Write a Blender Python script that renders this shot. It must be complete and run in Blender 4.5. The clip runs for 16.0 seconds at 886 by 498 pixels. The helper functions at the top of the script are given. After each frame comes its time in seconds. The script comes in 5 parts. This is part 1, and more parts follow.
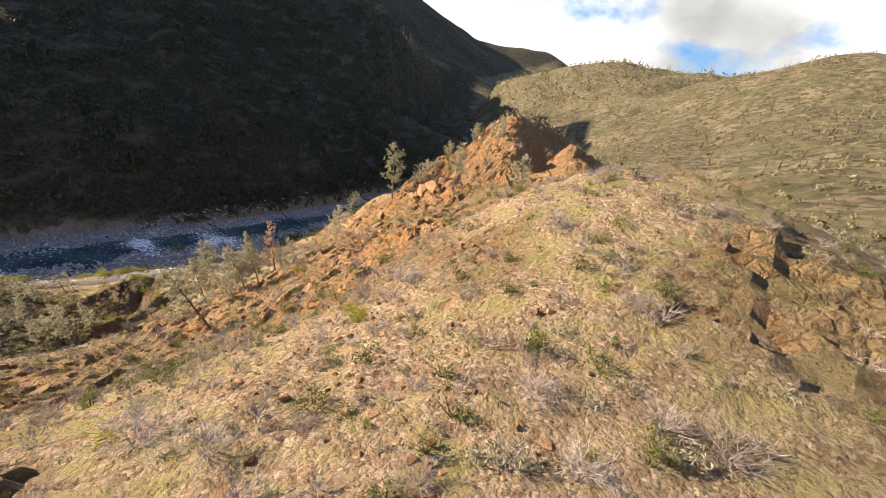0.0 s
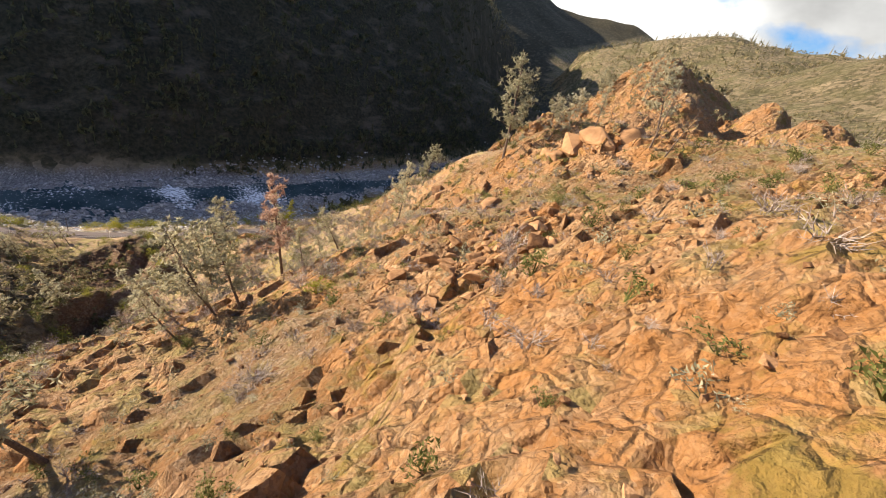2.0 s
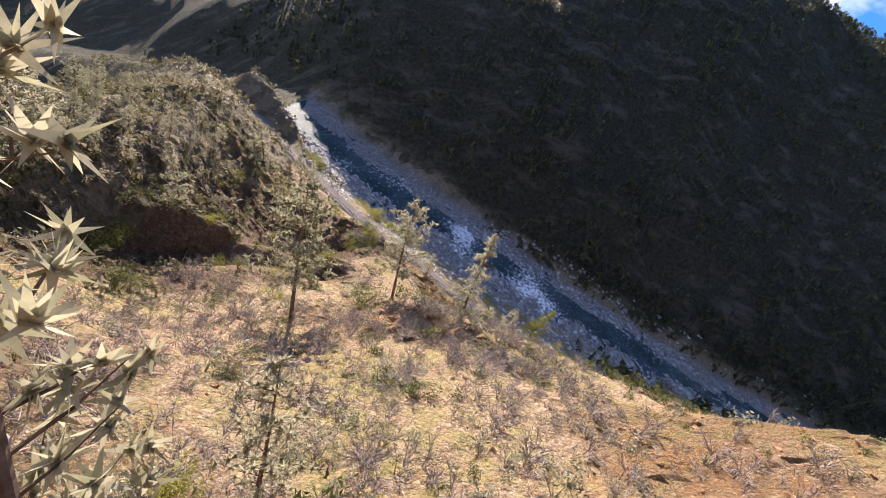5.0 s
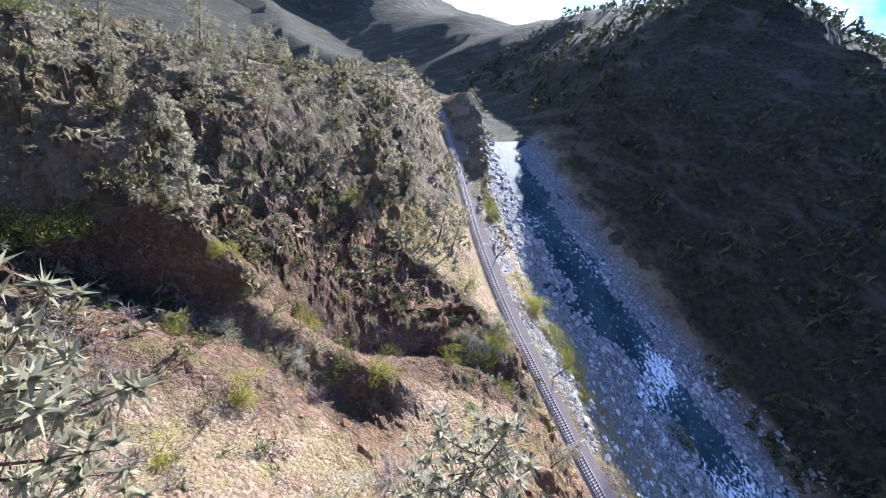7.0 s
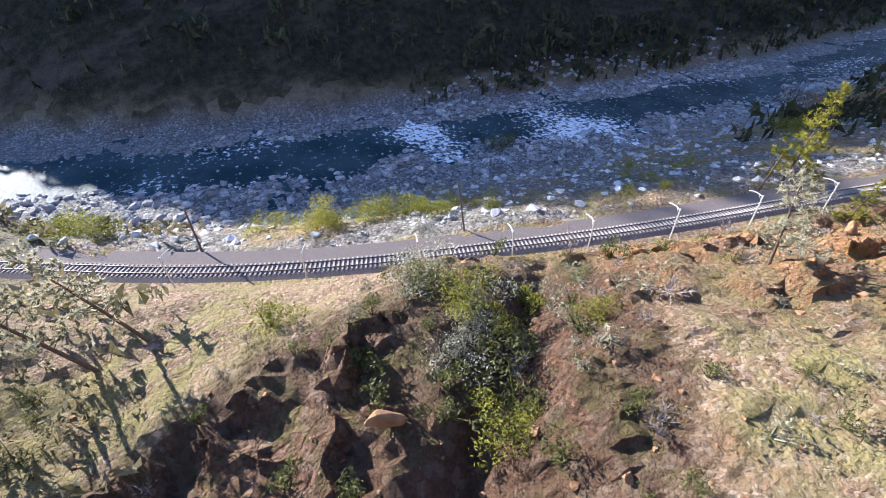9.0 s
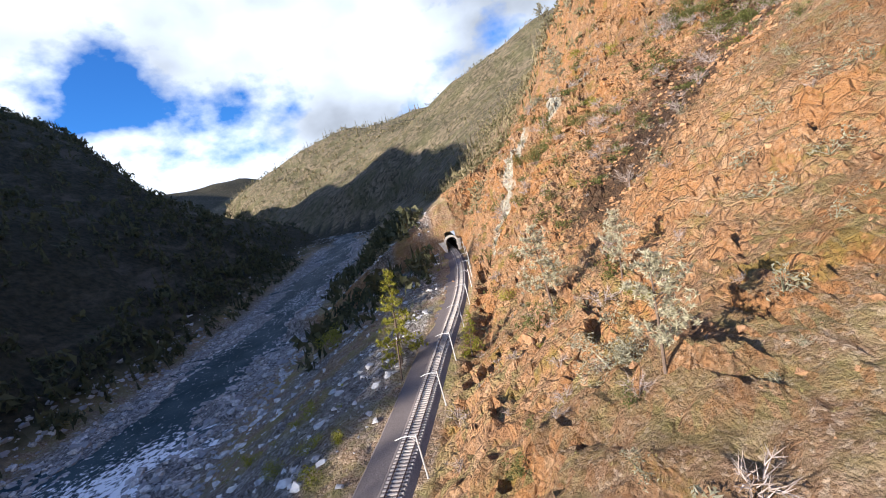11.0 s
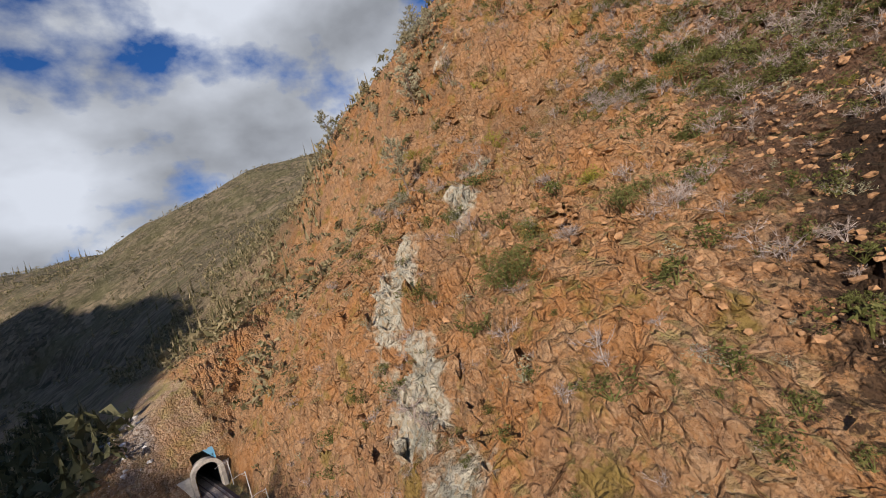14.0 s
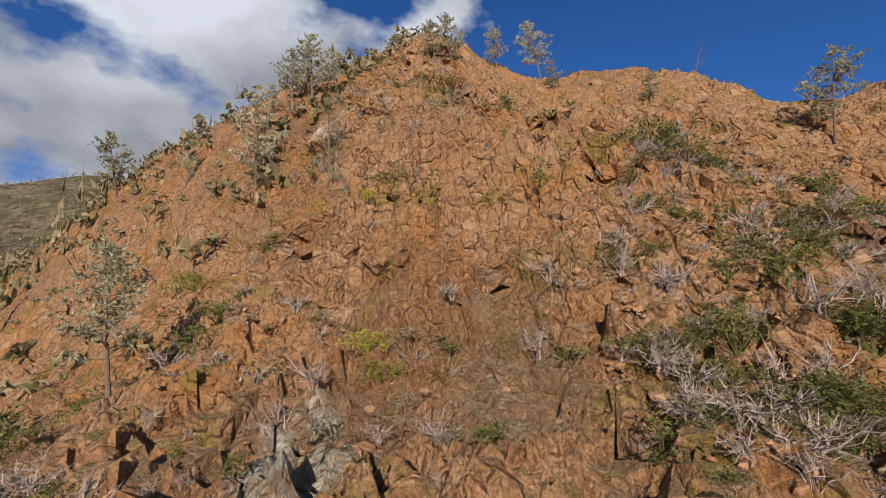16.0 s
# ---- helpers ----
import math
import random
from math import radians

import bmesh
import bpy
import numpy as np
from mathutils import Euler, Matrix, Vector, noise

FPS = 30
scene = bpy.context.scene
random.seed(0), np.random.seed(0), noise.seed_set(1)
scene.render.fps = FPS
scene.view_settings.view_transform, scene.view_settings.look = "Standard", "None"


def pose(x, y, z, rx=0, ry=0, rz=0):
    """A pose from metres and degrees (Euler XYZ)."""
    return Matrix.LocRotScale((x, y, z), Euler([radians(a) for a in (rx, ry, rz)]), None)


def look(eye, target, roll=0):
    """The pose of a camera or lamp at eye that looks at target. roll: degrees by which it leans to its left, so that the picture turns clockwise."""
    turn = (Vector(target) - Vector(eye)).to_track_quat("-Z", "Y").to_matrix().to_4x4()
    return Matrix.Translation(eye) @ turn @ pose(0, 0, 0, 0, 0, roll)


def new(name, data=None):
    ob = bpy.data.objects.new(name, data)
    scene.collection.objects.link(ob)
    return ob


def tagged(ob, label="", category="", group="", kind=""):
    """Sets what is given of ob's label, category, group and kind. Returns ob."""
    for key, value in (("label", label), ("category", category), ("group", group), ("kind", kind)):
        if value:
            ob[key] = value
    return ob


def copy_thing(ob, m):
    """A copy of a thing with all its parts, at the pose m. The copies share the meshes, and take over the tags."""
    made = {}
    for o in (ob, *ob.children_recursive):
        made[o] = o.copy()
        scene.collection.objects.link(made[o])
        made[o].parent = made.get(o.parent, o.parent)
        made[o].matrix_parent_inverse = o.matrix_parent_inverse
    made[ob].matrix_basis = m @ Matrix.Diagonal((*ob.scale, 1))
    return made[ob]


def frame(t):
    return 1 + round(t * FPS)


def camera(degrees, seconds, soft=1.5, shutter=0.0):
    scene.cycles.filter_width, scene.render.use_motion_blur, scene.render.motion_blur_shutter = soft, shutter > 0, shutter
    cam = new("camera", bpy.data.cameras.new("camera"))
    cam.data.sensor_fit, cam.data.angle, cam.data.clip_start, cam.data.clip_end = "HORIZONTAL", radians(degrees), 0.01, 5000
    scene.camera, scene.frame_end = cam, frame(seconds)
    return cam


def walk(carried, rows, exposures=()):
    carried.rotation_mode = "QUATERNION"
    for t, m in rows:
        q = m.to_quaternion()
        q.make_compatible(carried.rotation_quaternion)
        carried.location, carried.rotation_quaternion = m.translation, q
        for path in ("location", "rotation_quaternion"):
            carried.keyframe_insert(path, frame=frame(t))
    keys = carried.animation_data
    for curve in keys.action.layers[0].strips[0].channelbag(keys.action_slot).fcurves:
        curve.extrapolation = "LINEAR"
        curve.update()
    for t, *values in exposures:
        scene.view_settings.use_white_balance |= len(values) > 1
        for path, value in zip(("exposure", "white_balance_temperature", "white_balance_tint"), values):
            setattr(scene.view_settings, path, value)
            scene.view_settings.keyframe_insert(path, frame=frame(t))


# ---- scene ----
cam = camera(92.4, 16.0, 1.0)
PATH = [
    (0, (48.86, 89.77, 174.11), (39.94, 105.98, 166.51), 11.4),
    (0.5, (35.82, 102.76, 168.66), (25.95, 117.98, 160.23), 17.4),
    (1, (23.62, 114.24, 161.56), (13.68, 128.60, 151.80), 19.2),
    (1.5, (11.93, 125.09, 153.68), (2.11, 139.41, 143.76), 18.2),
    (2, (-0.98, 136.69, 147.20), (-11.24, 151.24, 138.09), 15.0),
    (2.5, (-13.94, 148.57, 140.66), (-24.93, 162.60, 131.58), 15.8),
    (3, (-25.54, 159.70, 134.46), (-37.45, 172.76, 125.09), 17.6),
    (3.5, (-36.59, 170.28, 127.20), (-49.43, 182.31, 117.71), 19.5),
    (4, (-48.09, 180.30, 120.19), (-62.21, 190.75, 110.62), 23.7),
    (4.5, (-59.31, 190.04, 113.39), (-75.46, 197.05, 103.91), 29.2),
    (5, (-70.06, 197.69, 106.87), (-87.75, 200.35, 97.92), 33.1),
    (5.2, (-74.46, 200.24, 105.72), (-92.27, 201.50, 96.71), 34.4),
    (7.3, (-139.70, 194.42, 88.00), (-154.22, 187.93, 75.87), 36.4),
    (7.5, (-145.23, 192.71, 83.84), (-160.01, 186.71, 71.77), 29.3),
    (8, (-157.54, 187.74, 73.41), (-173.07, 184.05, 61.36), 14.8),
    (8.5, (-168.70, 182.88, 63.79), (-184.75, 183.51, 51.88), 4.8),
    (9, (-178.93, 178.80, 56.32), (-193.27, 186.17, 44.47), -1.6),
    (9.5, (-188.80, 176.65, 52.28), (-198.91, 189.94, 41.28), -10.4),
    (10, (-196.17, 178.60, 49.59), (-201.82, 195.34, 40.22), -22.7),
    (10.2, (-199.11, 179.85, 49.09), (-202.05, 197.77, 40.71), -28.0),
    (12.3, (-207.23, 224.32, 50.80), (-201.64, 243.46, 52.24), 2.7),
    (12.5, (-207.96, 230.29, 51.19), (-201.67, 249.22, 52.55), 1.1),
    (13, (-209.99, 243.65, 52.06), (-201.29, 261.63, 53.08), -4.8),
    (13.5, (-210.25, 255.75, 52.84), (-198.81, 272.16, 53.40), -11.0),
    (14, (-209.03, 266.58, 53.66), (-194.95, 280.78, 53.76), -16.0),
    (14.5, (-204.45, 276.33, 55.32), (-188.07, 287.80, 55.17), -18.9),
    (15, (-192.30, 284.55, 59.62), (-174.73, 294.09, 59.66), -13.6),
    (15.5, (-176.24, 291.97, 65.74), (-158.44, 300.91, 67.48), -6.9),
    (16, (-161.09, 297.96, 75.75), (-143.59, 307.00, 79.26), -0.5),
]
EXPOSURES = [(0, 1.45, 7500, 10), (1.5, 1.45, 7500, 10), (4, 1.25, 7300, 10), (5.2, 1.65, 6100, 15), (7.3, 1.85, 5100, 12), (8.5, 1.8, 5300, 10), (10.2, 1.8, 5700, 10), (12.3, 0.45, 6400, 13), (16, 0.45, 6500, 12)]
walk(cam, [(t, look(eye, target, roll)) for t, eye, target, roll in PATH], EXPOSURES)

# ---- sky and sun ----
SUN_UP, SUN_EAST, SUN_NORTH = 20.3, -0.914, -0.405
sky = bpy.data.worlds.new("sky")
sky.use_nodes = True
scene.world = sky
tree = sky.node_tree
tree.nodes.clear()


def link(t, a, b):
    t.links.new(a, b)


def node(t, kind, **values):
    n = t.nodes.new(kind)
    for key, value in values.items():
        n.inputs[int(key[1:]) if key[0] == "i" and key[1:].isdigit() else key].default_value = value
    return n


def maths(t, op, a, b=None, clamp=False):
    n = t.nodes.new("ShaderNodeMath")
    n.operation, n.use_clamp = op, clamp
    for k, v in enumerate((a, b)):
        if v is None:
            continue
        if isinstance(v, (int, float)):
            n.inputs[k].default_value = v
        else:
            link(t, v, n.inputs[k])
    return n.outputs[0]


way = node(tree, "ShaderNodeTexCoord")
split = node(tree, "ShaderNodeSeparateXYZ")
link(tree, way.outputs["Generated"], split.inputs[0])
lifted = maths(tree, "MAXIMUM", split.outputs[2], 0.03)
joined = node(tree, "ShaderNodeCombineXYZ")
link(tree, split.outputs[0], joined.inputs[0])
link(tree, split.outputs[1], joined.inputs[1])
link(tree, lifted, joined.inputs[2])
air = tree.nodes.new("ShaderNodeTexSky")
air.sky_type, air.sun_disc = "NISHITA", False
air.sun_elevation, air.sun_rotation = radians(SUN_UP), math.atan2(SUN_EAST, SUN_NORTH)
air.altitude, air.dust_density = 600, 0.6
link(tree, joined.outputs[0], air.inputs[0])
# broken cloud round the horizon, thinning out overhead and towards the east
deck = node(tree, "ShaderNodeCombineXYZ")
for k, gain in enumerate((1.0, 1.0, 1.5)):
    link(tree, maths(tree, "MULTIPLY", split.outputs[k], gain), deck.inputs[k])
puffs = node(tree, "ShaderNodeTexNoise", Scale=3.6, Detail=9.0, Roughness=0.53)
link(tree, deck.outputs[0], puffs.inputs["Vector"])
cover = maths(tree, "SUBTRACT", puffs.outputs["Fac"], maths(tree, "MULTIPLY", maths(tree, "MAXIMUM", maths(tree, "SUBTRACT", split.outputs[0], 0.68), 0.0), 2.0))
cover = maths(tree, "SUBTRACT", cover, maths(tree, "MULTIPLY", maths(tree, "MAXIMUM", maths(tree, "SUBTRACT", split.outputs[2], 0.6), 0.0), 1.5))
amount = node(tree, "ShaderNodeMapRange", i1=0.395, i2=0.5)
link(tree, cover, amount.inputs[0])
shade = node(tree, "ShaderNodeTexNoise", Scale=3.0, Detail=6.0, Roughness=0.45)
link(tree, deck.outputs[0], shade.inputs["Vector"])
body = node(tree, "ShaderNodeMapRange", i1=0.36, i2=0.6, i3=15.0, i4=36.0)
link(tree, shade.outputs["Fac"], body.inputs[0])
cloud = node(tree, "ShaderNodeCombineColor")
for k, gain in enumerate((0.93, 1.0, 1.1)):
    link(tree, maths(tree, "MULTIPLY", body.outputs[0], gain), cloud.inputs[k])
deep = node(tree, "ShaderNodeMix", i0=1.0)
deep.data_type, deep.blend_type = "RGBA", "MULTIPLY"
link(tree, air.outputs[0], deep.inputs[6])
deep.inputs[7].default_value = (1.1, 2.8, 5.4, 1)
mixed = node(tree, "ShaderNodeMix")
mixed.data_type = "RGBA"
link(tree, amount.outputs[0], mixed.inputs[0])
link(tree, deep.outputs[2], mixed.inputs[6])
link(tree, cloud.outputs[0], mixed.inputs[7])
back = node(tree, "ShaderNodeBackground", Strength=0.015)
link(tree, mixed.outputs[2], back.inputs[0])
link(tree, back.outputs[0], node(tree, "ShaderNodeOutputWorld").inputs[0])

sun = new("sun", bpy.data.lights.new("sun", "SUN"))
sun.data.energy, sun.data.angle, sun.data.color = 5.0, radians(0.55), (1.0, 0.87, 0.72)
sun.matrix_world = look((0, 0, 0), (-SUN_EAST, -SUN_NORTH, -math.tan(radians(SUN_UP))))


# ---- the lie of the land ----
RAIL_Y = [-600, -300, 0, 60, 128, 160, 177, 193, 210, 226, 242, 270, 296, 325, 350, 375, 470, 900, 1300, 2600]
RAIL_X = [-640, -480, -345, -308, -264, -243, -232.5, -227, -221, -216, -211.3, -205, -197.5, -192.5, -189.5, -188.5, -191, -215, -520, -1300]
RIVER_Y = [-600, -300, 0, 100, 150, 175, 220, 260, 300, 360, 420, 560, 900, 1300, 2600]
RIVER_X = [-760, -600, -440, -354, -330, -322, -312, -305, -297, -290, -285, -288, -305, -625, -1400]
PORTAL_Y, RAIL_Z = 375.0, 18.0
HILL, REACH, PLATEAU = 118.0, 154.0, 110.0


WEST_Y = [-900, -260, -120, 0, 150, 226, 280, 330, 430, 640, 760, 900, 1100, 1500]
WEST_TOP = [100, 110, 120, 140, 165, 180, 260, 330, 360, 380, 380, 360, 330, 300]


def curve(y, ys, xs):
    """A smoothed bend through the given stations."""
    return sum(np.interp(y + o, ys, xs) for o in (-16, -8, 0, 8, 16)) / 5


def rail_x(y):
    return curve(y, RAIL_Y, RAIL_X)


def river_x(y):
    return curve(y, RIVER_Y, RIVER_X)


def lattice(i, j, seed):
    h = np.sin(i * 127.1 + j * 311.7 + seed * 74.7) * 43758.5453
    return h - np.floor(h)


def soft_noise(x, y, size, seed):
    """Smooth noise of the given grain, from -1 to 1."""
    x, y = x / size, y / size
    i, j = np.floor(x), np.floor(y)
    u, v = x - i, y - j
    u, v = u * u * u * (u * (u * 6 - 15) + 10), v * v * v * (v * (v * 6 - 15) + 10)
    a, b = lattice(i, j, seed), lattice(i + 1, j, seed)
    c, d = lattice(i, j + 1, seed), lattice(i + 1, j + 1, seed)
    return 2 * (a + (b - a) * u + (c - a) * v + (a - b - c + d) * u * v) - 1


def rough(x, y, size, seed, octaves=4):
    total, gain, c, s = 0, 1.0, 0.8, 0.6
    for n in range(octaves):
        total = total + gain * soft_noise(x, y, size, seed + 17 * n)
        x, y, size, gain = c * x - s * y, s * x + c * y, size * 0.52, gain * 0.5
    return total / 1.9


def blocks(x, y, size, seed, tilt=0.35):
    """Broken rock: each jointed block has a level and a tilt of its own."""
    x, y = x / size, y / size
    i, j = np.floor(x), np.floor(y)
    best, level = np.full(np.shape(x), 9.0), np.zeros(np.shape(x))
    for di in (-1, 0, 1):
        for dj in (-1, 0, 1):
            p, q = i + di, j + dj
            dx, dy = x - p - lattice(p, q, seed), y - q - lattice(p, q, seed + 3)
            d = dx * dx + dy * dy
            lift = 2 * lattice(p, q, seed + 7) - 1 + tilt * 4 * ((lattice(p, q, seed + 11) - 0.5) * dx + (lattice(p, q, seed + 13) - 0.5) * dy)
            level = np.where(d < best, lift, level)
            best = np.minimum(d, best)
    return level


def blocks3(x, y, z, size, seed, tilt=0.35):
    """The same, jointed in all three directions."""
    x, y, z = x / size, y / size, z / size
    i, j, k = np.floor(x), np.floor(y), np.floor(z)
    best, level = np.full(np.shape(x), 9.0), np.zeros(np.shape(x))
    for n in range(27):
        p, q, r = i + n % 3 - 1, j + n // 3 % 3 - 1, k + n // 9 - 1
        h = lattice(p + 17.3 * r, q - 9.1 * r, seed)
        g, f = np.modf(h * 731.7)[0], np.modf(h * 3971.3)[0]
        dx, dy, dz = x - p - h, y - q - g, z - r - f
        d = dx * dx + dy * dy + dz * dz
        lift = 2 * np.modf(h * 191.9)[0] - 1 + tilt * 4 * ((g - 0.5) * dx + (f - 0.5) * dy + (h - 0.5) * dz)
        level = np.where(d < best, lift, level)
        best = np.minimum(d, best)
    return level


def step(v, lo, hi):
    t = np.clip((v - lo) / (hi - lo), 0, 1)
    return t * t * (3 - 2 * t)


# Knolls and hollows: east, north, height, half-widths, turn in degrees
FORMS = [
    (-141, 166, -35, 45, 48, 0), (-204, 214, 2, 17, 9, 20), (-34, 226, 21, 35, 15, -20), (-64, 334, 55, 33, 90, 0),
    (-109, 354, 34, 12, 60, 0), (-50, 493, 6, 90, 90, 0), (31, 186, 45, 35, 58, 0), (120, 634, 37, 157, 173, 0),
    (296, 1097, 118, 360, 190, 0), (-81, 239, 17, 17, 9, -30), (5, 113, -9, 51, 28, 0), (-100, 299, -25, 26, 57, 0),
    (-186, 303, -10, 14, 37, 0), (-136, 223, 17, 22, 27, 0), (-194, 191, 9, 11, 11, 0), (-560, 1950, 130, 650, 230, 0), (-18, 325, 23, 24, 22, 0),
    (-78, 352, 16, 16, 30, 0), (-67, 187, -9.5, 15, 13, 0), (-157, 161, 4.5, 13, 2.6, 121), (-149, 164, -4, 12, 3.2, 121), (-171, 186, 3.6, 6, 2.6, 125), (-163, 186, -3, 6, 3, 125),
]


# Lesser swells and dips of the hillside: east, north, height, half-width
SWELLS = [
    (-60, 282, -13.4, 34), (-38, 342, -14.0, 22), (-68, 230, -12.8, 14), (30, 200, -8.9, 34), (-150, 275, 3.4, 34), (8, 275, 6.4, 22),
    (-105, 252, 7.6, 9), (-22, 320, -8.9, 9), (-15, 178, 7.0, 14), (-75, 320, -10.2, 14), (-82, 245, -8.0, 9), (-112, 380, -6.7, 22),
    (-158, 335, 9.6, 22), (-22, 222, -3.8, 14), (-180, 208, 6.1, 14), (-105, 140, -8.7, 34), (-158, 170, 10.0, 14), (-128, 252, 4.1, 9),
    (-180, 282, 7.7, 9), (-22, 305, -8.3, 9),
]
DIPS = [
    (-50, 318, 7.0, 15), (-48, 290, 4.0, 14),
    (-38, 335, -11.8, 9), (0, 252, 8.8, 14), (-202, 148, -4.8, 22), (0, 290, 11.1, 9), (-112, 350, -5.8, 9), (-60, 312, -10.7, 14),
    (0, 328, -10.2, 9), (-45, 185, 6.4, 14), (-90, 305, -6.2, 14), (-15, 335, 12.7, 9), (-135, 402, -6.2, 22), (-150, 230, -2.7, 9),
    (-60, 350, 5.3, 9), (-8, 140, 3.9, 9), (-45, 215, -4.3, 9), (0, 162, 4.7, 9), (-30, 328, -9.5, 9), (0, 260, 7.7, 9),
    (-82, 200, -2.9, 9), (0, 335, -9.0, 9),
]


def hollow(x, y):
    """The floor of the side ravine: how far a place lies off its line, and how far up it is."""
    ys = np.clip(x, -215, -60)
    line = np.interp(ys, [-215, -190, -168, -150, -120, -90, -60], [214, 186, 172, 160, 138, 112, 80])
    return (y - line) * 0.75, (x + 215) / 155


def fall(y):
    """How far the valley has dropped, downstream of the bend."""
    return 480 * np.tanh(0.00104 * np.maximum(90 - y, 0))


def shape(x, y):
    """The ground's level, with no roughness."""
    e, w = x - rail_x(y), x - river_x(y)
    gap = rail_x(y) - river_x(y)
    # hillside over the railway
    over = np.maximum(e - 3.6, 0)
    hill = RAIL_Z + HILL * (1 - np.exp(-over / REACH)) + PLATEAU * (1 - np.exp(-np.maximum(over - 240, 0) / 300))
    hill = hill + 11 * (1 - np.exp(-over / 5)) * step(y, 262, 300) * (1 - step(y, 400, 460))
    near = step(e, 4, 40)
    for fx, fy, h, sx, sy, turn in FORMS:
        c, s = math.cos(math.radians(turn)), math.sin(math.radians(turn))
        u, v = ((x - fx) * c + (y - fy) * s) / sx, (-(x - fx) * s + (y - fy) * c) / sy
        hill = hill + h * np.exp(-0.5 * (u * u + v * v)) * (near if abs(h) > 10 else step(e, 3, 9))
    swell = step(e, 4, 26)
    for fx, fy, h, r in SWELLS + DIPS:
        hill = hill + h * swell * np.exp(-0.5 * ((x - fx) ** 2 + (y - fy) ** 2) / r**2)
    off, up = hollow(x, y)
    ravine = 9 * np.exp(-np.abs(off) / 7) * step(up, -0.02, 0.12) * (1 - step(up, 0.5, 1.0))
    hill = hill - np.minimum(ravine, np.maximum(hill - 12, 0))
    # the low shoulder downstream, behind which the land falls away
    south = step(-y, -152, -88) * step(-x, 60, 135)
    hill = hill * (1 - south) + south * np.minimum(hill, 36 + 3 * soft_noise(x, y, 30, 9))
    hill = hill - 0.3 * np.maximum(116 - y, 0) * step(e, 4, 60) * step(-x, 60, 135)
    # slope from the gravel bars up to the railway's bench
    edge = 36 + 4 * soft_noise(x, y, 40, 5)
    bank = RAIL_Z * step(w, edge, np.maximum(gap - 4, edge + 8)) ** 0.8
    low = np.where(e < -3.6, bank, RAIL_Z)
    # behind the portal the spur runs out to the river unbroken
    whole = 125 * (1 - np.exp(-np.maximum(w - 40, 0) * 0.0052)) + 6 * (1 - step(y, 420, 520))
    over_portal = RAIL_Z + 6.6 + 1.15 * (y - PORTAL_Y)
    spur = np.where(y > PORTAL_Y, np.minimum(whole, over_portal), 0)
    low = low + 9 * np.exp(-((x + 290) / 12) ** 2 - ((y - 94) / 19) ** 2) * step(-e, 4, 9)
    low = low + 10 * np.exp(-((e + 17) / 6.5) ** 2) * step(y, 84, 96) * (1 - step(y, 128, 146)) * step(-e, 5, 10)
    east = np.where(e > 3.6, hill, low)
    east = np.maximum(east, spur)
    # the shaded side over the river
    rise = np.maximum(-w - 34, 0)
    # upstream the shaded ridge runs out in a long low spur beside the river
    low_spur = np.interp(y, [330, 450, 600, 750, 900, 1020, 1500], [300, 150, 125, 92, 42, 12, 8])
    inland = step(-(x + 208) - 0.543 * (y - 230), -10, 190)
    top = np.minimum(np.interp(y, WEST_Y, WEST_TOP), low_spur + inland * 600)
    bare = rise * 0.9
    west = bare / (1 + (bare / top) ** 5) ** 0.2 * (1 + 0.12 * soft_noise(x, y, 160, 21)) + 14 * rough(x + 0.6 * y, y - 0.3 * x, 60, 31) * step(rise, 0, 60)
    bed = 0.9 * rough(x, y, 16, 41) + 0.5 - 2.3 * np.exp(-((w + 9 * soft_noise(y, y * 0, 60, 45)) / 11) ** 2)
    bed = np.where(np.abs(w) < 60, bed, 0.6)
    z = np.where(w < 0, np.maximum(west, 0) + bed, np.where(w < 20, bed, east + bed * (1 - step(w, 30, 60))))
    # beyond the bend downstream the whole valley drops
    far = step(y, 650, 1200) * step(np.abs(w), 60, 240)
    z = z - fall(y) + far * 26 * rough(x, y, 210, 181)
    # a high range closes the valley far to the north-west
    t = np.clip(((x + 1450) * -0.674 + (y - 4000) * -0.739) / 2300, 0, 1)
    off = np.hypot(x + 1450 + 1550 * t, y - 4000 + 1700 * t)
    return np.maximum(z, (475 + 800 * np.maximum(t - 0.3, 0)) * (1 - off / 1500) + 30 * rough(x, y, 300, 187))


